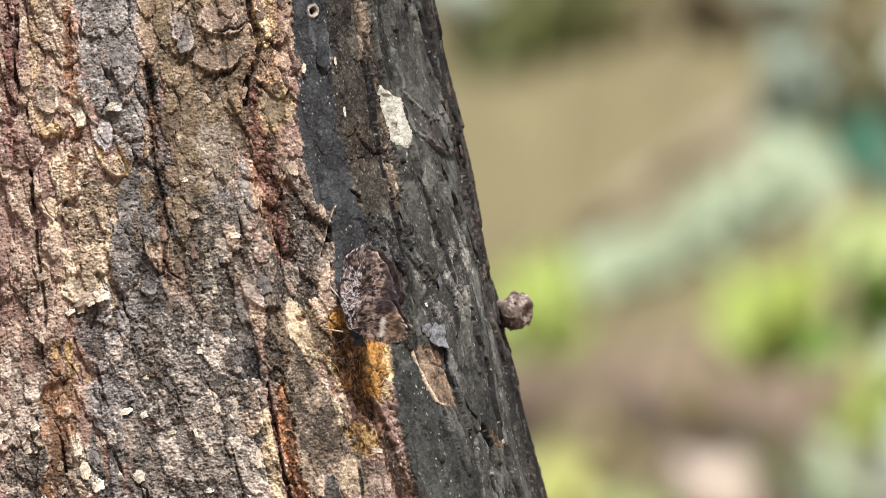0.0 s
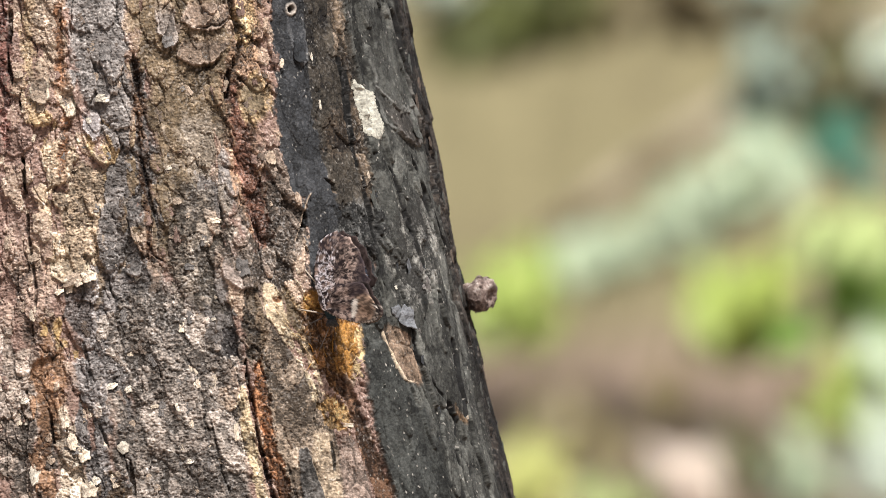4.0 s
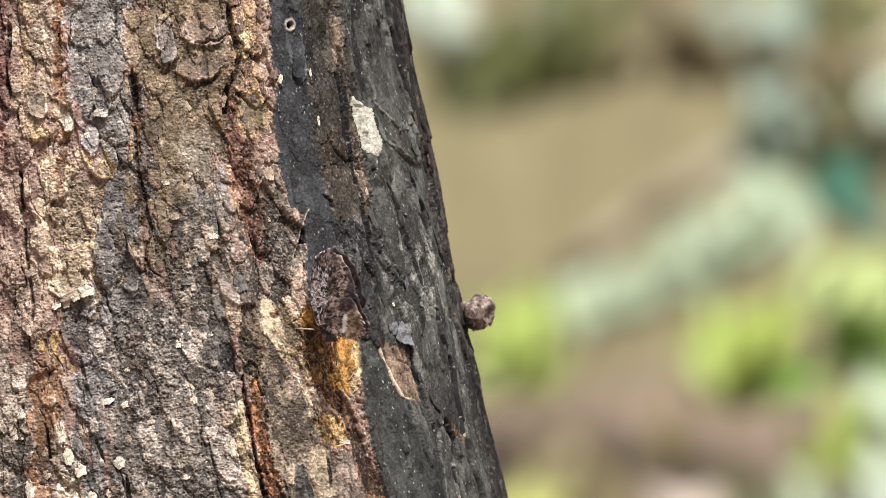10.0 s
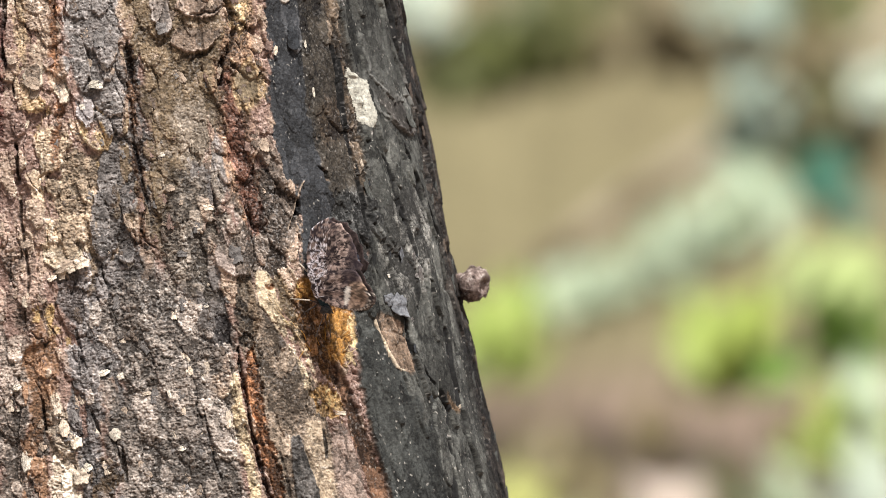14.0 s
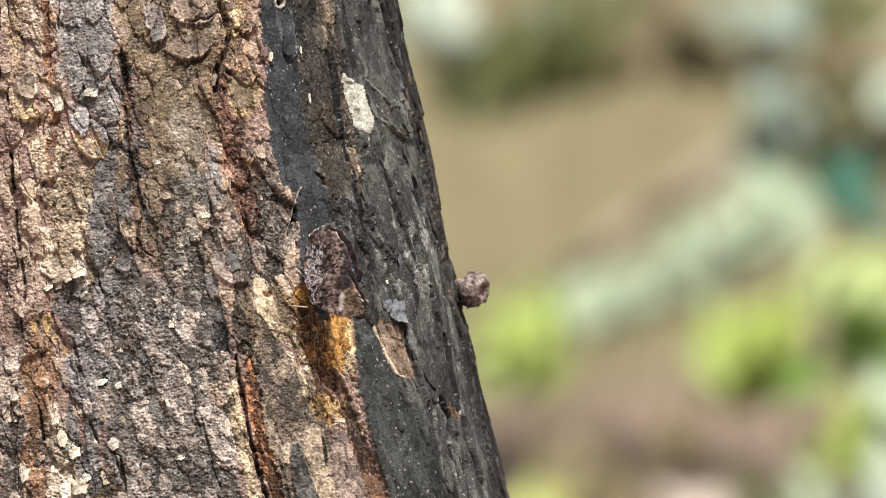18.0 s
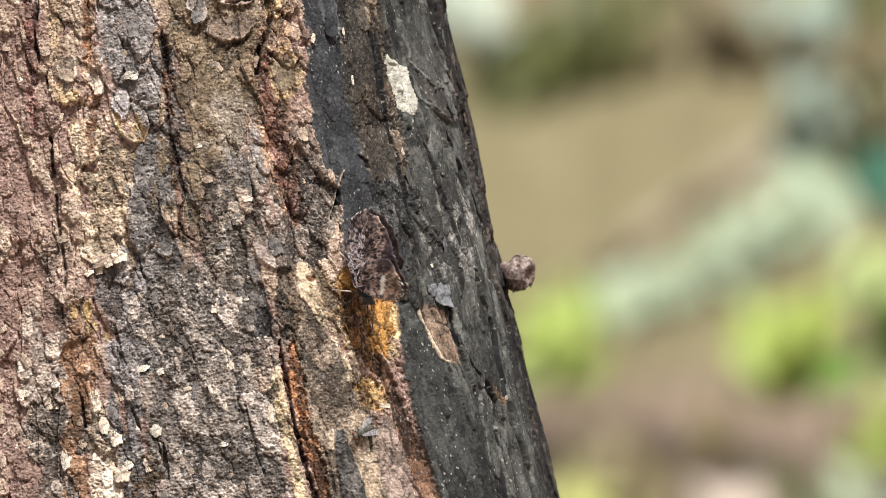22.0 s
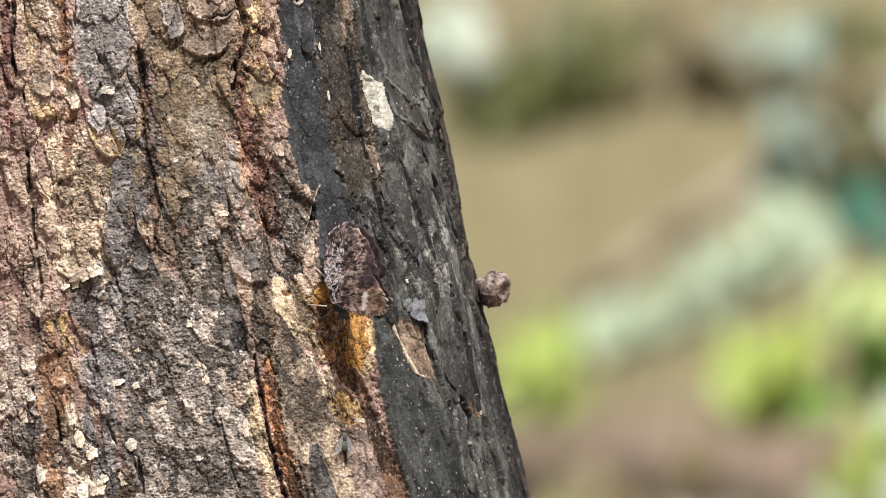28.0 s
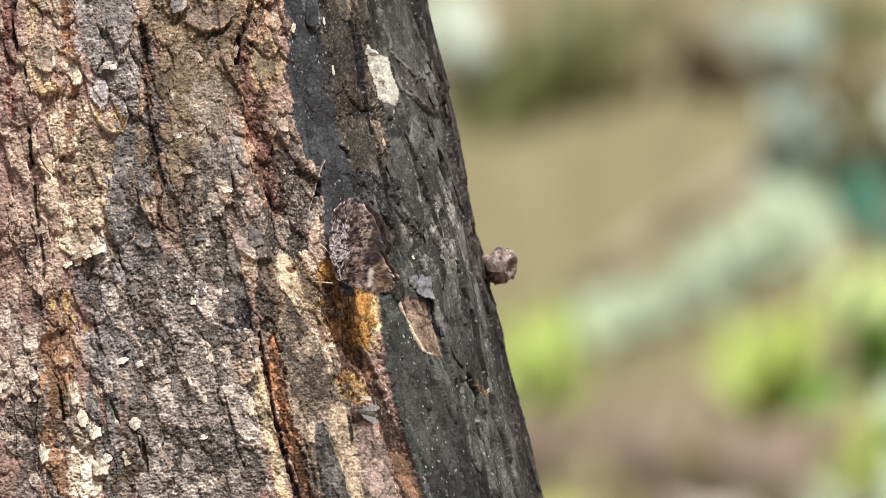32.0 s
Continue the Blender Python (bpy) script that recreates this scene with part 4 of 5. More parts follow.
def build_scales():
    rnd = random.Random(5)
    for a, b, w, h, key, turn in (
        (243, 486, 24, 15, "white", 20), (383, 386, 22, 15, "cream", -10), (220, 788, 24, 26, "white", 0), (230, 684, 20, 15, "white", 20),
        (45, 741, 14, 14, "white", 0), (64, 832, 24, 50, "white", -16), (315, 716, 9, 20, "white", 6), (340, 746, 9, 20, "cream", 0),
        (338, 812, 16, 12, "white", 0), (130, 778, 22, 40, "cream", -8), (190, 172, 18, 12, "white", 0), (45, 707, 16, 12, "cream", 10),
        (132, 490, 50, 24, "tan", 10), (300, 292, 18, 10, "white", 0), (656, 306, 9, 18, "cream", 10), (160, 208, 14, 14, "white", 0),
    ):
        add_scale(a, b, w, h, key, turn, None, 0.0004, rnd)
    for a, b, w, h, key, turn in (
        (500, 108, 10, 22, "cream", -20), (553, 96, 6, 18, "white", -10), (570, 180, 8, 22, "white", -6), (105, 470, 22, 12, "cream", 0),
        (345, 650, 8, 26, "cream", 28), (275, 715, 18, 9, "cream", 0), (235, 745, 16, 20, "tan", 0), (380, 560, 12, 8, "white", 20),
        (700, 505, 9, 9, "white", 0), (742, 505, 14, 12, "grey", 0), (735, 470, 10, 20, "grey", 0), (820, 736, 12, 10, "cream", 0),
        (618, 748, 26, 10, "cream", -14), (420, 760, 12, 40, "cream", -6), (440, 668, 10, 16, "white", 0),
    ):
        add_scale(a, b, w, h, key, turn, None, 0.0004, rnd)
    # curled tips of peeling scales
    for a, b, w, h, key, turn in (
        (183, 168, 28, 18, "white", 6), (190, 90, 26, 34, "grey", -10), (124, 506, 16, 22, "cream", -6), (141, 496, 18, 18, "cream", 10),
        (160, 484, 32, 30, "cream", 0), (108, 512, 20, 12, "cream", 20), (72, 168, 40, 26, "tan", -24), (128, 190, 18, 34, "cream", -18), (36, 128, 22, 16, "tan", 10),
        (300, 70, 26, 26, "grey", 8), (315, 352, 22, 16, "tan", 10), (338, 468, 24, 14, "grey", -10),
        (432, 470, 30, 40, "grey", 6), (480, 276, 26, 30, "tan", -14), (62, 452, 30, 16, "tan", 12), (200, 678, 24, 14, "white", 14),
        (172, 846, 18, 20, "white", 0), (150, 800, 26, 34, "cream", 6), (118, 742, 18, 30, "cream", -10), (160, 862, 34, 40, "cream", -12), (46, 704, 18, 14, "white", 10)):
        add_scale(a, b, w, h, key, turn, 2, 0.0006, rnd)
    mark = add_scale(716, 560, 54, 50, "ash", -14, 2, 0.0014, rnd, "blue-grey bark scale lifting above a scar")
    add_scale(700, 548, 30, 30, "ash", 20, 0, 0.0008, rnd)
    add_scale(722, 470, 18, 44, "ash", 12, 1, 0.0006, rnd)
    add_scale(748, 500, 16, 36, "grey", 14, 0, 0.0006, rnd)
    add_scale(664, 352, 20, 52, "char", 12, 2, 0.0008, rnd)
    add_scale(724, 228, 26, 44, "char", 24, 2, 0.0012, rnd)
    add_scale(528, 88, 30, 46, "slate", 4, 2, 0.0008, rnd)
    # the many small ones
    made = 0
    while made < 330:
        a, b = rnd.uniform(-60, 500), rnd.uniform(-70, 950)
        if 430 < a and b > 470:
            continue
        wide = rnd.uniform(7, 20)
        if a < 105:
            key = rnd.choice(("rust", "tan", "tan", "rust", "cream"))
        elif a < 245 and b < 480:
            key = rnd.choice(("grey", "grey", "umber", "tan"))
        elif a < 400 and b < 480:
            key = rnd.choice(("rust", "tan", "umber", "grey"))
        elif a >= 400:
            key = rnd.choice(("rust", "rust", "tan", "umber") if b < 290 else ("umber", "grey", "umber", "tan"))
        else:
            key = rnd.choice(("grey", "grey", "umber", "tan", "cream", "grey"))
        add_scale(a, b, wide, wide * rnd.uniform(0.9, 2.2), key, rnd.uniform(-30, 30), None, -0.0002, rnd)
        made += 1
    for _ in range(40):
        b = rnd.uniform(-60, 940)
        a = rnd.uniform(650, 780) + 0.15 * (b - 300)
        add_scale(a, b, rnd.uniform(6, 14), rnd.uniform(8, 26), rnd.choice(("char", "slate", "grey", "char")), rnd.uniform(-10, 25), None, -0.0001, rnd)
    # ragged scales along the far edge of the stem
    for b in range(-60, 950, 34):
        phi = radians(rnd.uniform(76, 88))
        z = 1 - (b - 441) * STEP * 1.02
        a, _ = plan_of(np.array([phi]), np.array([z]))
        add_scale(float(a[0]), b, rnd.uniform(12, 22), rnd.uniform(24, 54), rnd.choice(("char", "char", "umber")), rnd.uniform(-8, 12), 1, 0.0001, rnd)

    return mark


cam.data.dof.focus_object = build_scales()


def build_lichen():
    """A crust of white lichen on the dark plate: a thin lumpy bed that follows the bark."""
    mt = plain("white_lichen", (0.58, 0.56, 0.48), 0.95, 0.5, 800, 0.9, 0.0009)
    rows = ((133, 626, 2), (140, 629, 4), (150, 634, 7), (158, 645, 14), (168, 648, 15), (180, 650, 14), (192, 654, 14), (204, 657, 15), (216, 661, 15), (228, 662, 14), (238, 666, 10), (246, 671, 5))
    pb, pa, pw = zip(*rows)
    nb, na = 64, 24
    bs = np.linspace(133, 246, nb)
    vs, fs = [], []
    for b in bs:
        mid, half = np.interp(b, pb, pa), np.interp(b, pb, pw)
        for k in range(na):
            t = k / (na - 1) * 2 - 1
            ragged = 2.6 * noise.noise(Vector((b * 0.35, 1 if t > 0 else 5, 3))) + 1.6 * noise.noise(Vector((b * 0.9, 1 if t > 0 else 5, 9)))
            a = mid + t * max(half + ragged, 1.0)
            lump = 0.5 + 0.5 * noise.noise(Vector((a * 0.28, b * 0.28, 2))) + 0.35 * noise.noise(Vector((a * 0.7, b * 0.7, 4)))
            rim = 1 - max(abs(t), abs((b - 189.5) / 56.5)) ** 6
            p, n = surface(a, b, 0.0)
            vs.append(p + n * (0.0006 * rim * lump + 0.0004 * rim - 0.0002))
    for i in range(nb - 1):
        for k in range(na - 1):
            q = i * na + k
            fs.append((q, q + na, q + na + 1, q + 1))
    link_mesh("lichen", vs, fs, mt, TREE, "crust of granular white lichen")


build_lichen()


def build_splinters():
    """Straw-coloured fibres torn up round the wound."""
    rnd = random.Random(12)
    mt = plain("straw_fibre", (0.46, 0.34, 0.18), 0.8, 0.3, 500)
    dark = plain("amber_fibre", (0.42, 0.21, 0.04), 0.7, 0.4, 500)
    spots = [(634 + rnd.uniform(-8, 8), rnd.uniform(606, 668), rnd.uniform(40, 110)) for _ in range(10)]
    spots += [(rnd.uniform(545, 600), rnd.uniform(560, 680), rnd.uniform(-40, 40)) for _ in range(7)]
    spots += [(rnd.uniform(585, 630), rnd.uniform(700, 750), rnd.uniform(-40, 60)) for _ in range(4)]
    spots += [(rnd.uniform(470, 545), 0, rnd.uniform(-60, 20)) for _ in range(10)]
    for i, (a, b, turn) in enumerate(spots):
        b = b or 505 + (a - 468) * 1.5 + rnd.uniform(-12, 12)
        ln, r = rnd.uniform(10, 24) * STEP, rnd.uniform(0.45, 1.0) * STEP
        vs, fs = tube([(0, -ln / 2, 0), (rnd.uniform(-1, 1) * ln * 0.15, 0, ln * 0.18), (rnd.uniform(-1, 1) * ln * 0.2, ln / 2, ln * rnd.uniform(0.1, 0.5))], (r, r * 0.9, r * 0.2), 5)
        ob = link_mesh("splinter", vs, fs, dark if 10 <= i < 17 else mt, TREE)
        ob.matrix_basis = bark_frame(a, b, 0.0004, -turn)


build_splinters()


def build_knob():
    """A crumbly broken twig stub that stands out from the far edge of the stem."""
    mt, nodes, links, b = material("stub_bark", 0.85, 0.3)
    n1 = noise_node(nodes, links, 420, 5, 0.7)
    col = ramp(nodes, links, n1, [(0.3, (0.035, 0.026, 0.024)), (0.45, (0.16, 0.115, 0.10)), (0.56, (0.32, 0.245, 0.215)), (0.68, (0.72, 0.65, 0.60))])
    links.new(col, b.inputs["Base Color"])
    bumped(nodes, links, b, n1, 1.0, 0.0015)
    core = plain("stub_core", (0.24, 0.185, 0.165), 0.9, 0.6, 6, 0.4, 0.05)
    prof = [(-7.0, 2.6), (-5.0, 3.0), (-3.6, 4.3), (-2.2, 5.6), (0, 6.3), (2.0, 6.2), (3.6, 5.4), (4.6, 4.2), (4.4, 3.2), (3.4, 2.0), (3.0, 0.4)]
    n, vs, fs = 40, [], []
    for i, (x, r) in enumerate(prof):
        for k in range(n):
            w = 2 * math.pi * k / n
            c, s = math.cos(w), math.sin(w)
            e = 1 + 0.24 * noise.noise(Vector((x * 0.3, c * 1.9, s * 1.9))) + 0.2 * noise.noise(Vector((x * 0.8, c * 5, s * 5)))
            vs.append((x * 0.001 + 0.0006 * noise.noise(Vector((c * 3, s * 3, i))), c * r * e * 0.001, s * r * e * 0.001))
    for i in range(len(prof) - 1):
        for k in range(n):
            j = (k + 1) % n
            fs.append((i * n + k, i * n + j, (i + 1) * n + j, (i + 1) * n + k))
    fs.append(tuple((len(prof) - 1) * n + k for k in range(n)))
    k = STEP * 1.022
    at = Vector(((853 - 784) * k, AXIS_Y - 0.004, 1 - (517 - 441) * k))
    stub = link_mesh("twig_stub", vs, fs, mt, TREE, "rounded brown twig stub with a crumbly pale end")
    stub.matrix_basis = Matrix.Translation(at) @ pose(0, 0, 0, 0, 12, -28)
    rnd = random.Random(3)
    me = flake_mesh("stub_crumb", core, 77, 0.8, 0.4)
    for _ in range(26):
        w, x = rnd.uniform(0, 2 * math.pi), rnd.uniform(-1.0, 4.4)
        r = 6.2 if x < 2.5 else 4.8
        crumb = new("crumb", me)
        crumb.parent = stub
        s = rnd.uniform(1.2, 2.6) * 0.001
        crumb.matrix_basis = Matrix.Translation((x * 0.001, math.cos(w) * r * 0.001, math.sin(w) * r * 0.001)) @ Euler((rnd.uniform(0, 6), rnd.uniform(0, 6), rnd.uniform(0, 6))).to_matrix().to_4x4() @ Matrix.Diagonal((s, s, s, 1))


build_knob()


# ---- the butterfly
WING_MAT = painted("wing_scales", 0.85, 0.1, 2500)
TEAL = plain("teal_fur", (0.020, 0.042, 0.052), 0.85, 0.5, 1500, 0.8, 0.0004)
DUN = plain("brown_fur", (0.050, 0.052, 0.052), 0.9, 0.5, 1500, 0.8, 0.0004)
PALE_LEG = plain("pale_leg", (0.44, 0.38, 0.31), 0.7, 0.3, 900)
DARK_LEG = plain("dark_leg", (0.05, 0.04, 0.035), 0.6, 0.4, 900)
FORE = ((0, -4), (12, -24), (60, -42), (110, -52), (142, -54), (160, -50), (172, -39), (173, -27), (160, -13), (149, -1), (142, 10), (130, 24), (108, 26), (60, 20), (10, 12))
HIND = ((-16, 60), (-12, 20), (4, -6), (60, -2), (104, 8), (122, 20), (130, 36), (117, 46), (114, 64), (103, 80), (97, 94), (81, 104), (72, 118), (52, 120), (38, 129), (18, 123), (-6, 108))
BAND_F = ((150, -44), (141, -30), (131, -14), (118, 2), (104, 16))
BAND_H = ((106, 30), (96, 52), (80, 72), (58, 90), (37, 100), (20, 102))


def near_line(x, y, pts):
    best = np.full(x.shape, 1e9)
    for (x0, y0), (x1, y1) in zip(pts, pts[1:]):
        dx, dy = x1 - x0, y1 - y0
        t = np.clip(((x - x0) * dx + (y - y0) * dy) / (dx * dx + dy * dy), 0, 1)
        best = np.minimum(best, np.hypot(x - x0 - t * dx, y - y0 - t * dy))
    return best


def near_root(x, y):
    return np.hypot(x * 0.98, y)


def wing_tones(x, y, above, fore, edge):
    """Colours of a wing. edge: 0 at the root, 1 at the margin."""
    n = fbm(x / 5, y / 5, 201 if fore else 205, 3)
    ang = np.arctan2(y + 8, x + 12)
    vein = np.abs(np.sin(ang * 11)) < 0.10
    col = np.empty((len(x), 3))
    if above:
        col[:] = (0.022, 0.016, 0.016)
        col += np.array((0.045, 0.031, 0.022)) * np.exp(-np.hypot(x, y) / 60)[:, None] * (1 + 0.6 * fbm(x / 18, y / 12, 209, 3))[:, None]
        col[vein] *= 0.75
        col *= 0.75 * (1 + 0.4 * fbm(x / 22, y / 16, 207, 3))[:, None]
        if not fore:
            fold = smooth01((20 - np.abs(x)) / 14)[:, None] * smooth01((y - 2) / 20)[:, None]
            col = col * (1 - 0.6 * fold) + np.array((0.16, 0.148, 0.135)) * (1 + 0.35 * np.sin(x * 0.4 + 1) + 0.4 * n)[:, None] * 0.6 * fold
        far = smooth01((np.where(fore, x - 124 - 0.5 * (y + 10), near_root(x, y) - 106)) / 8)[:, None]
        col = col * (1 - far) + np.array((0.046, 0.032, 0.030)) * (1 + 1.2 * n)[:, None] * far
        wing = near_line(x, y, BAND_F if fore else BAND_H)
        size = 5.0 if fore else 6.5
        blue = smooth01((size - wing + n * 4) / 3)[:, None]
        tint = np.where((fbm(x / 5, y / 5, 211, 2) > 0.0)[:, None], np.array((0.62, 0.64, 0.72)), np.array((0.25, 0.38, 0.60)))
        if fore:
            blue = blue * smooth01((y + 30) / 8)[:, None] * (1 - 0.6 * smooth01((value_noise(x / 2.6, y / 2.6, 215) - 0.62) * 9))[:, None]
        else:
            dots = np.zeros_like(x)
            for i in range(10):
                q = (i + 0.5) / 10 * (len(BAND_H) - 1)
                j = min(int(q), len(BAND_H) - 2)
                px = BAND_H[j][0] + (q - j) * (BAND_H[j + 1][0] - BAND_H[j][0])
                py = BAND_H[j][1] + (q - j) * (BAND_H[j + 1][1] - BAND_H[j][1])
                dots = np.maximum(dots, smooth01((3.2 - np.hypot(x - px - 1, y - py - 1)) / 1.6))
            blue = blue * (1 - 0.95 * dots[:, None]) * (1 - 0.9 * smooth01((value_noise(x / 2.4, y / 2.4, 213) - 0.60) * 9))[:, None]
        col = col * (1 - blue) + tint * blue
        if fore:
            wx, wy = (x - 114) * 0.72 - (y + 32) * 0.69, (y + 32) * 0.72 + (x - 114) * 0.69
            white = smooth01((1 - np.hypot(wx / 8, wy / 15) + n * 0.15) * 5)[:, None]
            tip = smooth01((1 - np.hypot((x - 152) / 6.5, (y + 43) / 6)) * 5)[:, None]
            w = np.maximum(white, tip)
            col = col * (1 - w) + np.array((0.88, 0.86, 0.86)) * w
            rimmed = smooth01((edge - 0.93) * 20) * (y < -18) * (np.sin(x * 0.9) > 0.1)
            col = col * (1 - 0.6 * rimmed[:, None]) + np.array((0.5, 0.42, 0.36)) * 0.6 * rimmed[:, None]
    else:
        fine = fbm(x / 8.5, y / 5.0, 221, 3)
        squig = 1 - smooth01(np.abs(fbm(x / 11, y / 6.5, 223, 3)) / 0.16)
        m = smooth01(fine * 2.0 + 0.25)[:, None]
        col[:] = np.array((0.030, 0.022, 0.024)) * (1 - m) + np.array((0.24, 0.175, 0.15)) * m
        belt = smooth01(fbm(x / 40, y / 22, 231, 3) * 2.5 + 0.5)[:, None]
        col *= 0.6 + 0.6 * belt
        base = smooth01((44 - x + fine * 22) / 16)
        mid = smooth01((98 - x + fine * 14) / 14) * smooth01((x - 56 + fine * 14) / 12)
        pale = squig * np.clip(base + 0.8 * mid + 0.25, 0, 1)
        tone = np.array((0.74, 0.70, 0.74)) * base[:, None] + np.array((0.48, 0.37, 0.32)) * (1 - base)[:, None]
        col = col * (1 - 0.9 * pale[:, None]) + tone * 0.9 * pale[:, None]
        col *= 1.35
        outer = (smooth01((x - 92 + fine * 10) / 10) * smooth01((y + 6) / 8))[:, None]
        col = col * (1 - 0.6 * outer) + np.array((0.055, 0.042, 0.050)) * 0.6 * outer
        if fore:
            tan = smooth01((x - 104 + n * 5) / 12)[:, None] * smooth01((6 - y) / 10)[:, None]
            col = col * (1 - 0.75 * tan) + np.array((0.32, 0.22, 0.155)) * (0.35 + 1.3 * m) * 0.75 * tan
            pale = smooth01((1 - np.hypot((x - 104 - 0.25 * (y + 28)) / 9, (y + 24) / 20)) * 4 + n)[:, None]
            col = col * (1 - pale) + np.array((0.86, 0.80, 0.72)) * pale
            check = smooth01((edge - 0.90) * 14) * (y < -16)
            tone = np.where((np.sin(x * 0.75) > 0.2)[:, None], np.array((0.62, 0.55, 0.48)), np.array((0.02, 0.016, 0.016)))
            col = col * (1 - check[:, None]) + tone * check[:, None]
    return np.clip(col, 0.008, 0.9)


def wing_mesh(name, outline, side, fore):
    """One wing, a thin plate with its own upper and under side, slightly bowed. side: 1 or -1."""
    pts = []
    for (x0, y0), (x1, y1) in zip(outline, outline[1:] + outline[:1]):
        steps = max(2, int(math.hypot(x1 - x0, y1 - y0) / 3.0))
        pts += [(x0 + (x1 - x0) * i / steps, y0 + (y1 - y0) * i / steps) for i in range(steps)]
    ring = np.array(pts)
    ring += np.stack([fbm(ring[:, 0] / 7, ring[:, 1] / 7, 251, 2), fbm(ring[:, 0] / 7, ring[:, 1] / 7, 253, 2)], -1) * 1.8
    root = np.array((34.0, -18.0) if fore else (48.0, 52.0))
    radii = np.linspace(1, 0, 26)[:-1]
    grid = root + (ring[None] - root) * radii[:, None, None]
    xy = np.vstack([grid.reshape(-1, 2), root[None]])
    edge = np.append(np.repeat(radii, len(ring)), 0.0)
    n, m = len(ring), len(radii)
    x, y = xy[:, 0], xy[:, 1]
    bow = 0.00008 * np.clip(x, 0, 200) ** 2 + 0.5 * np.sin(np.arctan2(y + 8, x + 12) * 22) * np.clip(x / 60, 0, 1)
    verts, tones = [], []
    for top in (True, False):
        z = bow + (0.8 if top else -0.8) * (1 - 0.7 * (edge > 0.99)) + (0.0 if fore else -2.2)
        verts.append(np.stack([x * side * 0.98, y * 0.92, z], -1) * STEP)
        tones.append(wing_tones(x, y, top, fore, edge))
    verts, tones = np.vstack(verts), np.vstack(tones)
    faces, off = [], len(xy)
    for top in (0, 1):
        o = top * off
        flip = (top == 1) != (side < 0)
        for i in range(m - 1):
            for k in range(n):
                j = (k + 1) % n
                f = (o + i * n + k, o + i * n + j, o + (i + 1) * n + j, o + (i + 1) * n + k)
                faces.append(f[::-1] if flip else f)
        for k in range(n):
            f = (o + (m - 1) * n + k, o + (m - 1) * n + (k + 1) % n, o + m * n)
            faces.append(f[::-1] if flip else f)
    for k in range(n):
        j = (k + 1) % n
        f = (k, off + k, off + j, j)
        faces.append(f[::-1] if side < 0 else f)
    me = bpy.data.meshes.new(name)
    me.from_pydata([tuple(v) for v in verts], [], faces)
    me.update()
    me.polygons.foreach_set("use_smooth", [True] * len(me.polygons))
    set_tone(me, tones)
    me.materials.append(WING_MAT)
    return me


def ellipsoid(cx, cy, cz, rx, ry, rz, ring=0.0, seg=20):
    """A rounded body piece in plan units; ring: depth of cross-wise rings."""
    bm = bmesh.new()
    bmesh.ops.create_uvsphere(bm, u_segments=seg, v_segments=seg, radius=1)
    for v in bm.verts:
        p = v.co.copy()
        f = 1 + ring * math.sin(p.z * 22) + 0.04 * noise.noise(p * 6)
        v.co = Vector((cx + p.x * rx * f, cy + p.z * ry, cz + p.y * rz * f)) * STEP
    return bm


FACING = math.degrees(math.atan2(*[float(q) * w for q, w in zip(outward(*from_plan(580, 537)), (1, -1))]))


def build_butterfly():
    thing = tagged(new("butterfly"), "brown butterfly with blue-banded wings on the bark", "butterfly")
    thing.matrix_world = bark_frame(578, 538, 0.0042, -13)
    part("thorax", ellipsoid(0, -4, 11, 13, 28, 11, 0.0, 28), TEAL, thing, "teal-grey furry thorax")
    abdomen = part("abdomen", ellipsoid(0, 38, 9, 8, 38, 8, 0.05, 40), WING_MAT, thing, "abdomen ringed in pale grey and brown")
    ys = np.array([v.co.y for v in abdomen.data.vertices]) / STEP
    ring = smooth01(np.sin(ys * 0.62) * 2)[:, None]
    set_tone(abdomen.data, np.array((0.035, 0.034, 0.034)) * (1 - ring) + np.array((0.12, 0.112, 0.10)) * ring)
    head = part("head", ellipsoid(0, -35, 12, 9, 7, 8), DUN, thing)
    for s in (-1, 1):
        part("eye", ellipsoid(7 * s, -39, 13, 4, 4.5, 4.5, 0, 10), DARK_LEG, head, "dark round eye")
        pts = [Vector((4 * s, -42, 16)) * STEP, Vector((9 * s - 6, -66, 20)) * STEP, Vector((14 * s - 12, -90, 20)) * STEP]
        vs, fs = tube(pts, (0.00013, 0.0001, 0.00022), 6)
        link_mesh("antenna", vs, fs, DARK_LEG, head)
    vs, fs = tube([Vector((0, -42, 8)) * STEP, Vector((2, -52, 2)) * STEP, Vector((6, -62, -8)) * STEP], (0.00022, 0.00018, 0.00012), 6)
    link_mesh("proboscis", vs, fs, DARK_LEG, head)
    for s in (-1, 1):
        for y0, ky, y1, out, mt in ((-22, -16, -8, 56, PALE_LEG), (-8, 38, 80, 54, PALE_LEG), (-16, -26, -34, 34, DARK_LEG)):
            far = out if s < 0 else out * 0.6
            knee = Vector((s * far * 0.45, ky, 5)) * STEP
            vs, fs = tube([Vector((s * 8, y0, 8)) * STEP, knee], (0.0003, 0.00024), 6)
            leg = link_mesh("leg", vs, fs, DARK_LEG, thing)
            vs, fs = tube([knee, Vector((s * far, y1, -10)) * STEP], (0.00034, 0.0002), 6)
            link_mesh("shin", vs, fs, mt, leg)
    wings = {}
    for s in (-1, 1):
        fore = new("forewing", wing_mesh("forewing", FORE, s, True))
        fore.parent = thing
        tagged(fore, "brown forewing with a blue band and white spots")
        hind = new("hindwing", wing_mesh("hindwing", HIND, s, False))
        hind.parent = thing
        tagged(hind, "scalloped brown hindwing with a dotted blue band")
        wings[s] = (fore, hind)
    return thing, wings


BUTTERFLY, WINGS = build_butterfly()


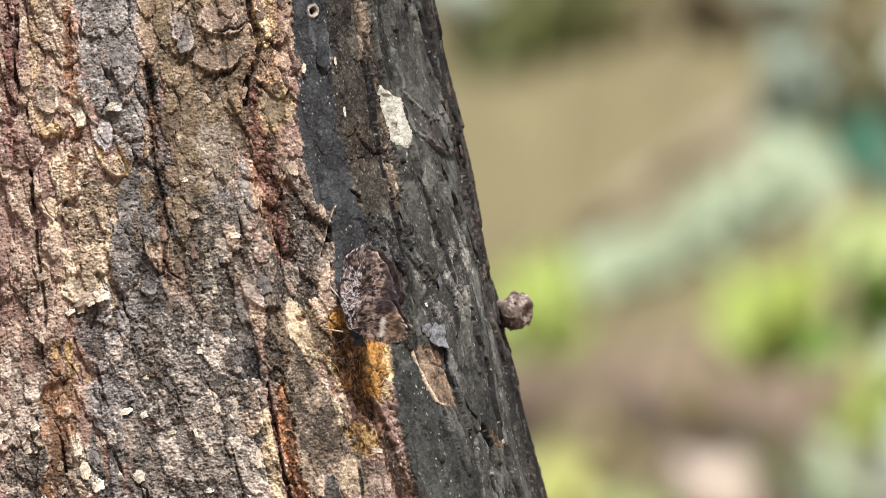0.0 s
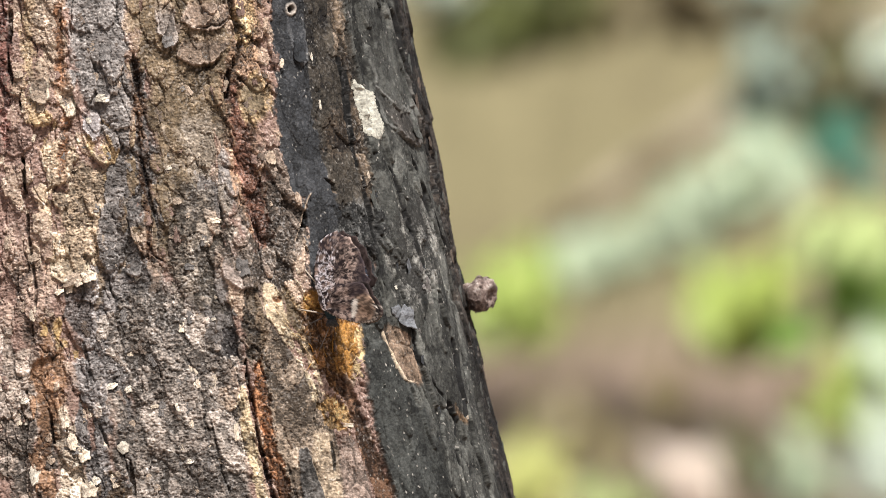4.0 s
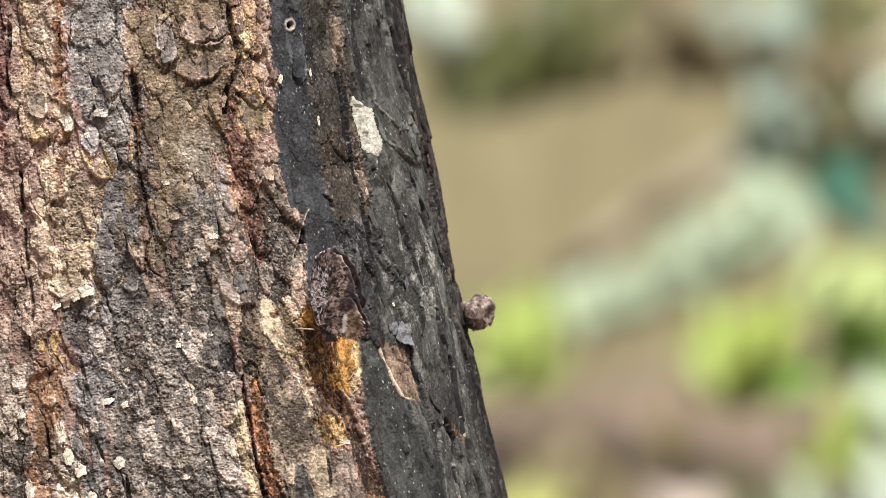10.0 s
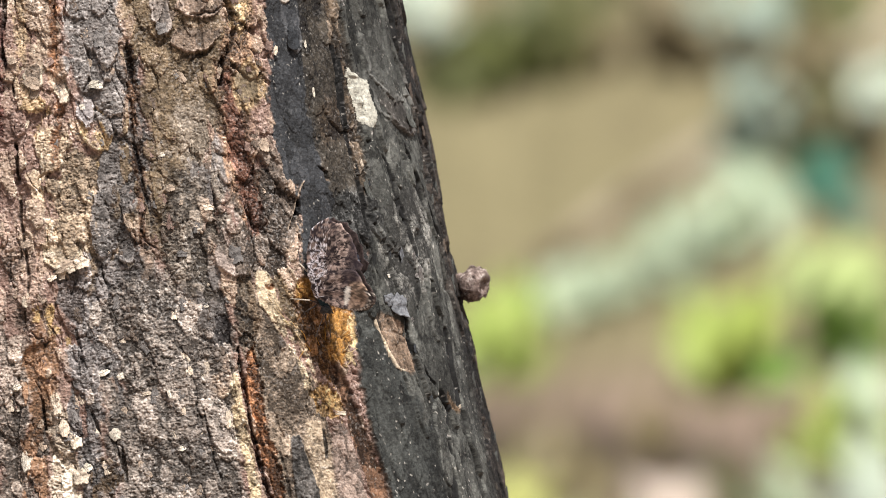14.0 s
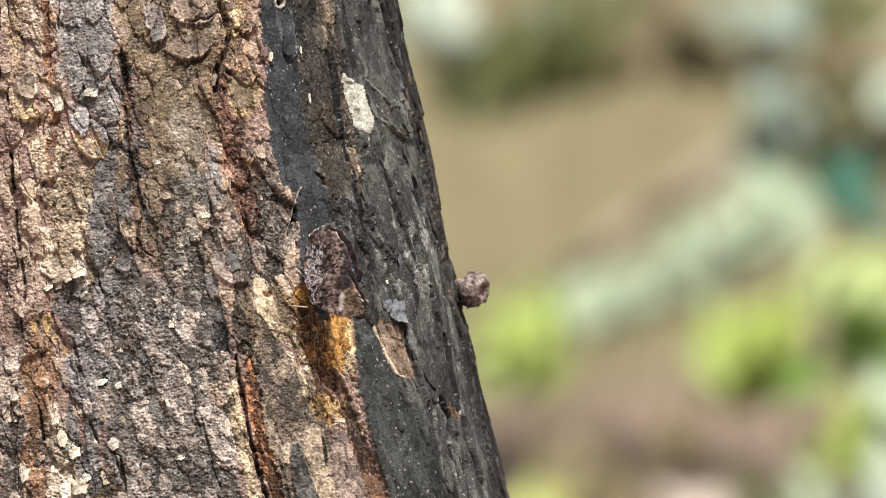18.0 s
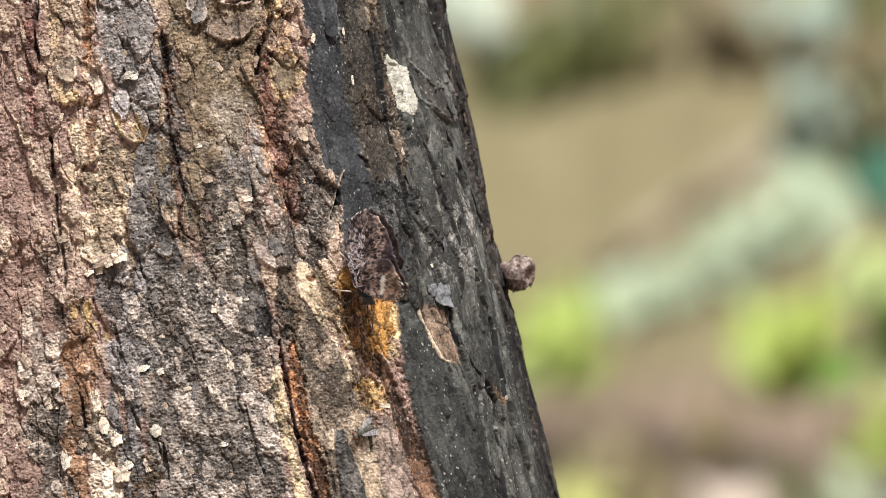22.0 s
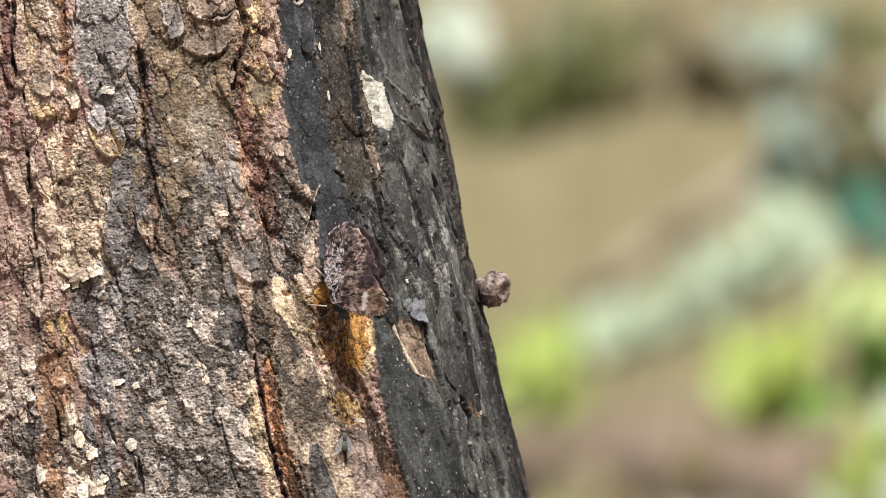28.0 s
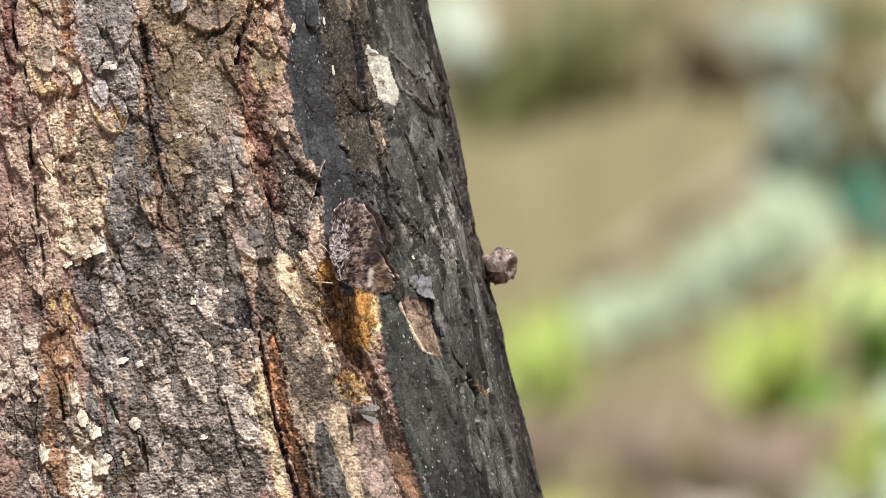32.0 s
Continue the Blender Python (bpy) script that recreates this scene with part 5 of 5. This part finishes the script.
# seconds, turn on the bark and pitch of the body, in degrees
STANCE = ((0, -13, -12), (8.9, -13, -12), (10, -8, -17), (13.2, -8, -17), (14.5, -10.5, -15), (32, -10.5, -15))


def stance(t):
    ts, turns, pitches = zip(*STANCE)
    return float(np.interp(t, ts, turns)), float(np.interp(t, ts, pitches))


def body_pose(t):
    turn, pitch = stance(t)
    return bark_frame(578, 538, 0.0042, turn) @ Matrix.Rotation(radians(pitch), 4, "X")


def wing_pose(t, side, toward, fore):
    """toward: the way the wing points, in degrees from the front round to the right; shut wings are turned and shifted
    to fit the camera's view.
    """
    d = toward - FACING
    if not fore:
        d += 6 * min(1.0, max(0.0, (45 - abs(d)) / 20))
    shut = max(0.0, 1 - abs(d) / 60)
    roll = radians(d - 90) if side > 0 else radians(90 + d)
    back = float(np.interp(abs(d), (22, 34, 42, 60, 90), (-3, -8, -10, -6, -4) if fore else (-9, -7, -5, -4, -4)))
    m = Matrix.Rotation(roll, 4, "Y") @ Matrix.Rotation(radians(back) * side, 4, "Z")
    turn, pitch = stance(t)
    square = Matrix.Rotation(radians(-pitch), 4, "X") @ Matrix.Rotation(radians(-6.5 - turn), 4, "Z")
    part_way = Matrix().to_quaternion().slerp(square.to_quaternion(), min(1.0, max(0.0, (36 - abs(d)) / 14))).to_matrix().to_4x4()
    return part_way @ Matrix.Translation(((side * 3 - 33 * shut) * STEP, 22 * shut * STEP, 14 * STEP)) @ m


# seconds, the way of one wing, the way of the other
BEATS = (
    (0, 39, 41), (3.5, 39, 41), (5.5, 39, 41), (7.2, 39, 41), (7.3, 39, 41), (7.4, 38, 49), (7.5, -8, 56), (7.6, -38, 104), (7.7, -76, 128), (7.8, -58, 121),
    (7.9, -8, 54), (8.0, 37, 51), (8.1, 39, 41), (8.2, 38, 45), (8.3, -7, 56), (8.4, -38, 104), (8.5, -76, 129), (8.6, -72, 127), (8.7, -45, 112), (8.8, 4, 46),
    (8.9, 39, 49), (8.95, 39, 41), (9.2, 34, 36), (9.4, 34, 36), (10, 33, 35), (11, 33, 35), (11.5, 33, 35), (11.9, 32, 34), (12.4, 34, 36), (12.5, 34, 48),
    (12.6, -3, 56), (12.7, -42, 108), (12.8, -75, 129), (12.9, -70, 126), (13.0, -39, 114), (13.1, 6, 46), (13.2, 38, 44), (13.3, 39, 41), (14.5, 39, 41), (16.2, 39, 41),
    (16.3, 38, 46), (16.4, -20, 70), (16.5, -64, 123), (16.6, -42, 108), (16.7, 8, 47), (16.8, 38, 44), (16.9, 39, 41), (17.5, 36, 38), (20, 36, 38), (21.2, 33, 35), (22.7, 33, 35),
    (22.8, 20, 43), (22.9, -10, 66), (23.0, -66, 116), (23.1, -79, 126), (23.2, -50, 110), (23.3, 6, 50), (23.4, 38, 44), (23.5, 39, 41), (24.4, 39, 41), (24.5, 38, 48),
    (24.6, -8, 56), (24.7, -50, 110), (24.8, -74, 127), (24.9, -52, 118), (25.0, -6, 50), (25.1, 38, 44), (25.2, 39, 41), (26.9, 39, 41), (27.0, 36, 47), (27.1, -10, 66),
    (27.2, -52, 114), (27.3, -58, 125), (27.4, -6, 56), (27.5, 37, 48), (27.6, 39, 41), (32, 39, 41),
)


# ---- the fly
def build_fly():
    thing = tagged(new("fly"), "small dark fly with clear grey wings walking on bark", "fly")
    grey = plain("fly_grey", (0.10, 0.095, 0.075), 0.6, 0.5, 1500)
    m, nodes, links, b = material("fly_wing", 0.25, 0.6)
    b.inputs["Base Color"].default_value = (0.42, 0.42, 0.44, 1)
    b.inputs["Alpha"].default_value = 0.34
    part("thorax", ellipsoid(0, 0, 8, 7, 9, 7, 0, 14), grey, thing)
    part("abdomen", ellipsoid(0, -14, 7, 7, 11, 6, 0.05, 14), grey, thing)
    head = part("head", ellipsoid(0, 11, 8, 6, 4.5, 5.5, 0, 12), grey, thing)
    eye = plain("fly_eye", (0.16, 0.04, 0.025), 0.4, 0.3, 900)
    for s in (-1, 1):
        part("eye", ellipsoid(4.5 * s, 12, 9, 3, 3.4, 3.6, 0, 10), eye, head, "dark red eye")
        vs = [Vector(p) * STEP for p in ((2 * s, 3, 14), (9 * s, -3, 14.5), (17 * s, -22, 12), (13 * s, -31, 11), (6 * s, -25, 12), (2 * s, 3, 13.2), (9 * s, -3, 13.7), (17 * s, -22, 11.2), (13 * s, -31, 10.2), (6 * s, -25, 11.2))]
        fs = [(0, 1, 2, 3, 4), (9, 8, 7, 6, 5), (0, 5, 6, 1), (1, 6, 7, 2), (2, 7, 8, 3), (3, 8, 9, 4), (4, 9, 5, 0)]
        link_mesh("wing", vs, fs, m, thing, "clear grey wing", smooth=False)
        for y0, y1 in ((5, 14), (0, 0), (-4, -15)):
            vs, fs = tube([Vector((5 * s, y0, 5)) * STEP, Vector((11 * s, (y0 + y1) / 2, 8)) * STEP, Vector((16 * s, y1, -1)) * STEP], (0.0002, 0.00016, 0.0001), 5)
            link_mesh("leg", vs, fs, DARK_LEG, thing)
    return thing


FLY = build_fly()
# seconds, plan place, heading in degrees
FLY_WAY = (
    (0, 722, 965, 20), (20.1, 718, 950, 15), (20.4, 700, 873, 30), (20.6, 696, 866, 40), (20.8, 689, 866, 40), (21.2, 656, 801, 40), (21.6, 614, 764, 55), (22.0, 573, 796, 110),
    (22.2, 571, 790, 90), (22.5, 555, 800, 100), (22.8, 556, 801, 60), (23.2, 568, 805, 20), (23.6, 567, 755, 0), (24.0, 567, 760, -20), (24.5, 569, 756, -50), (25.0, 583, 758, -80),
    (25.5, 584, 763, -60), (27.5, 588, 772, -20), (28.5, 590, 785, 0), (29.5, 598, 797, 20), (30.0, 588, 782, 50), (30.4, 614, 783, 68), (31.0, 610, 781, 72), (31.4, 613, 782, 75), (32, 609, 773, 72),
)


def motions():
    for i, fore in ((0, True), (1, False)):
        walk(WINGS[-1][i], [(t, wing_pose(t, -1, l, fore)) for t, l, r in BEATS])
        walk(WINGS[1][i], [(t, wing_pose(t, 1, r, fore)) for t, l, r in BEATS])
    walk(BUTTERFLY, [(t, body_pose(t)) for t, _, _ in STANCE])
    walk(FLY, [(t, bark_frame(a, b, 0.0008, h) @ Matrix.Scale(0.88, 4)) for t, a, b, h in FLY_WAY])


motions()
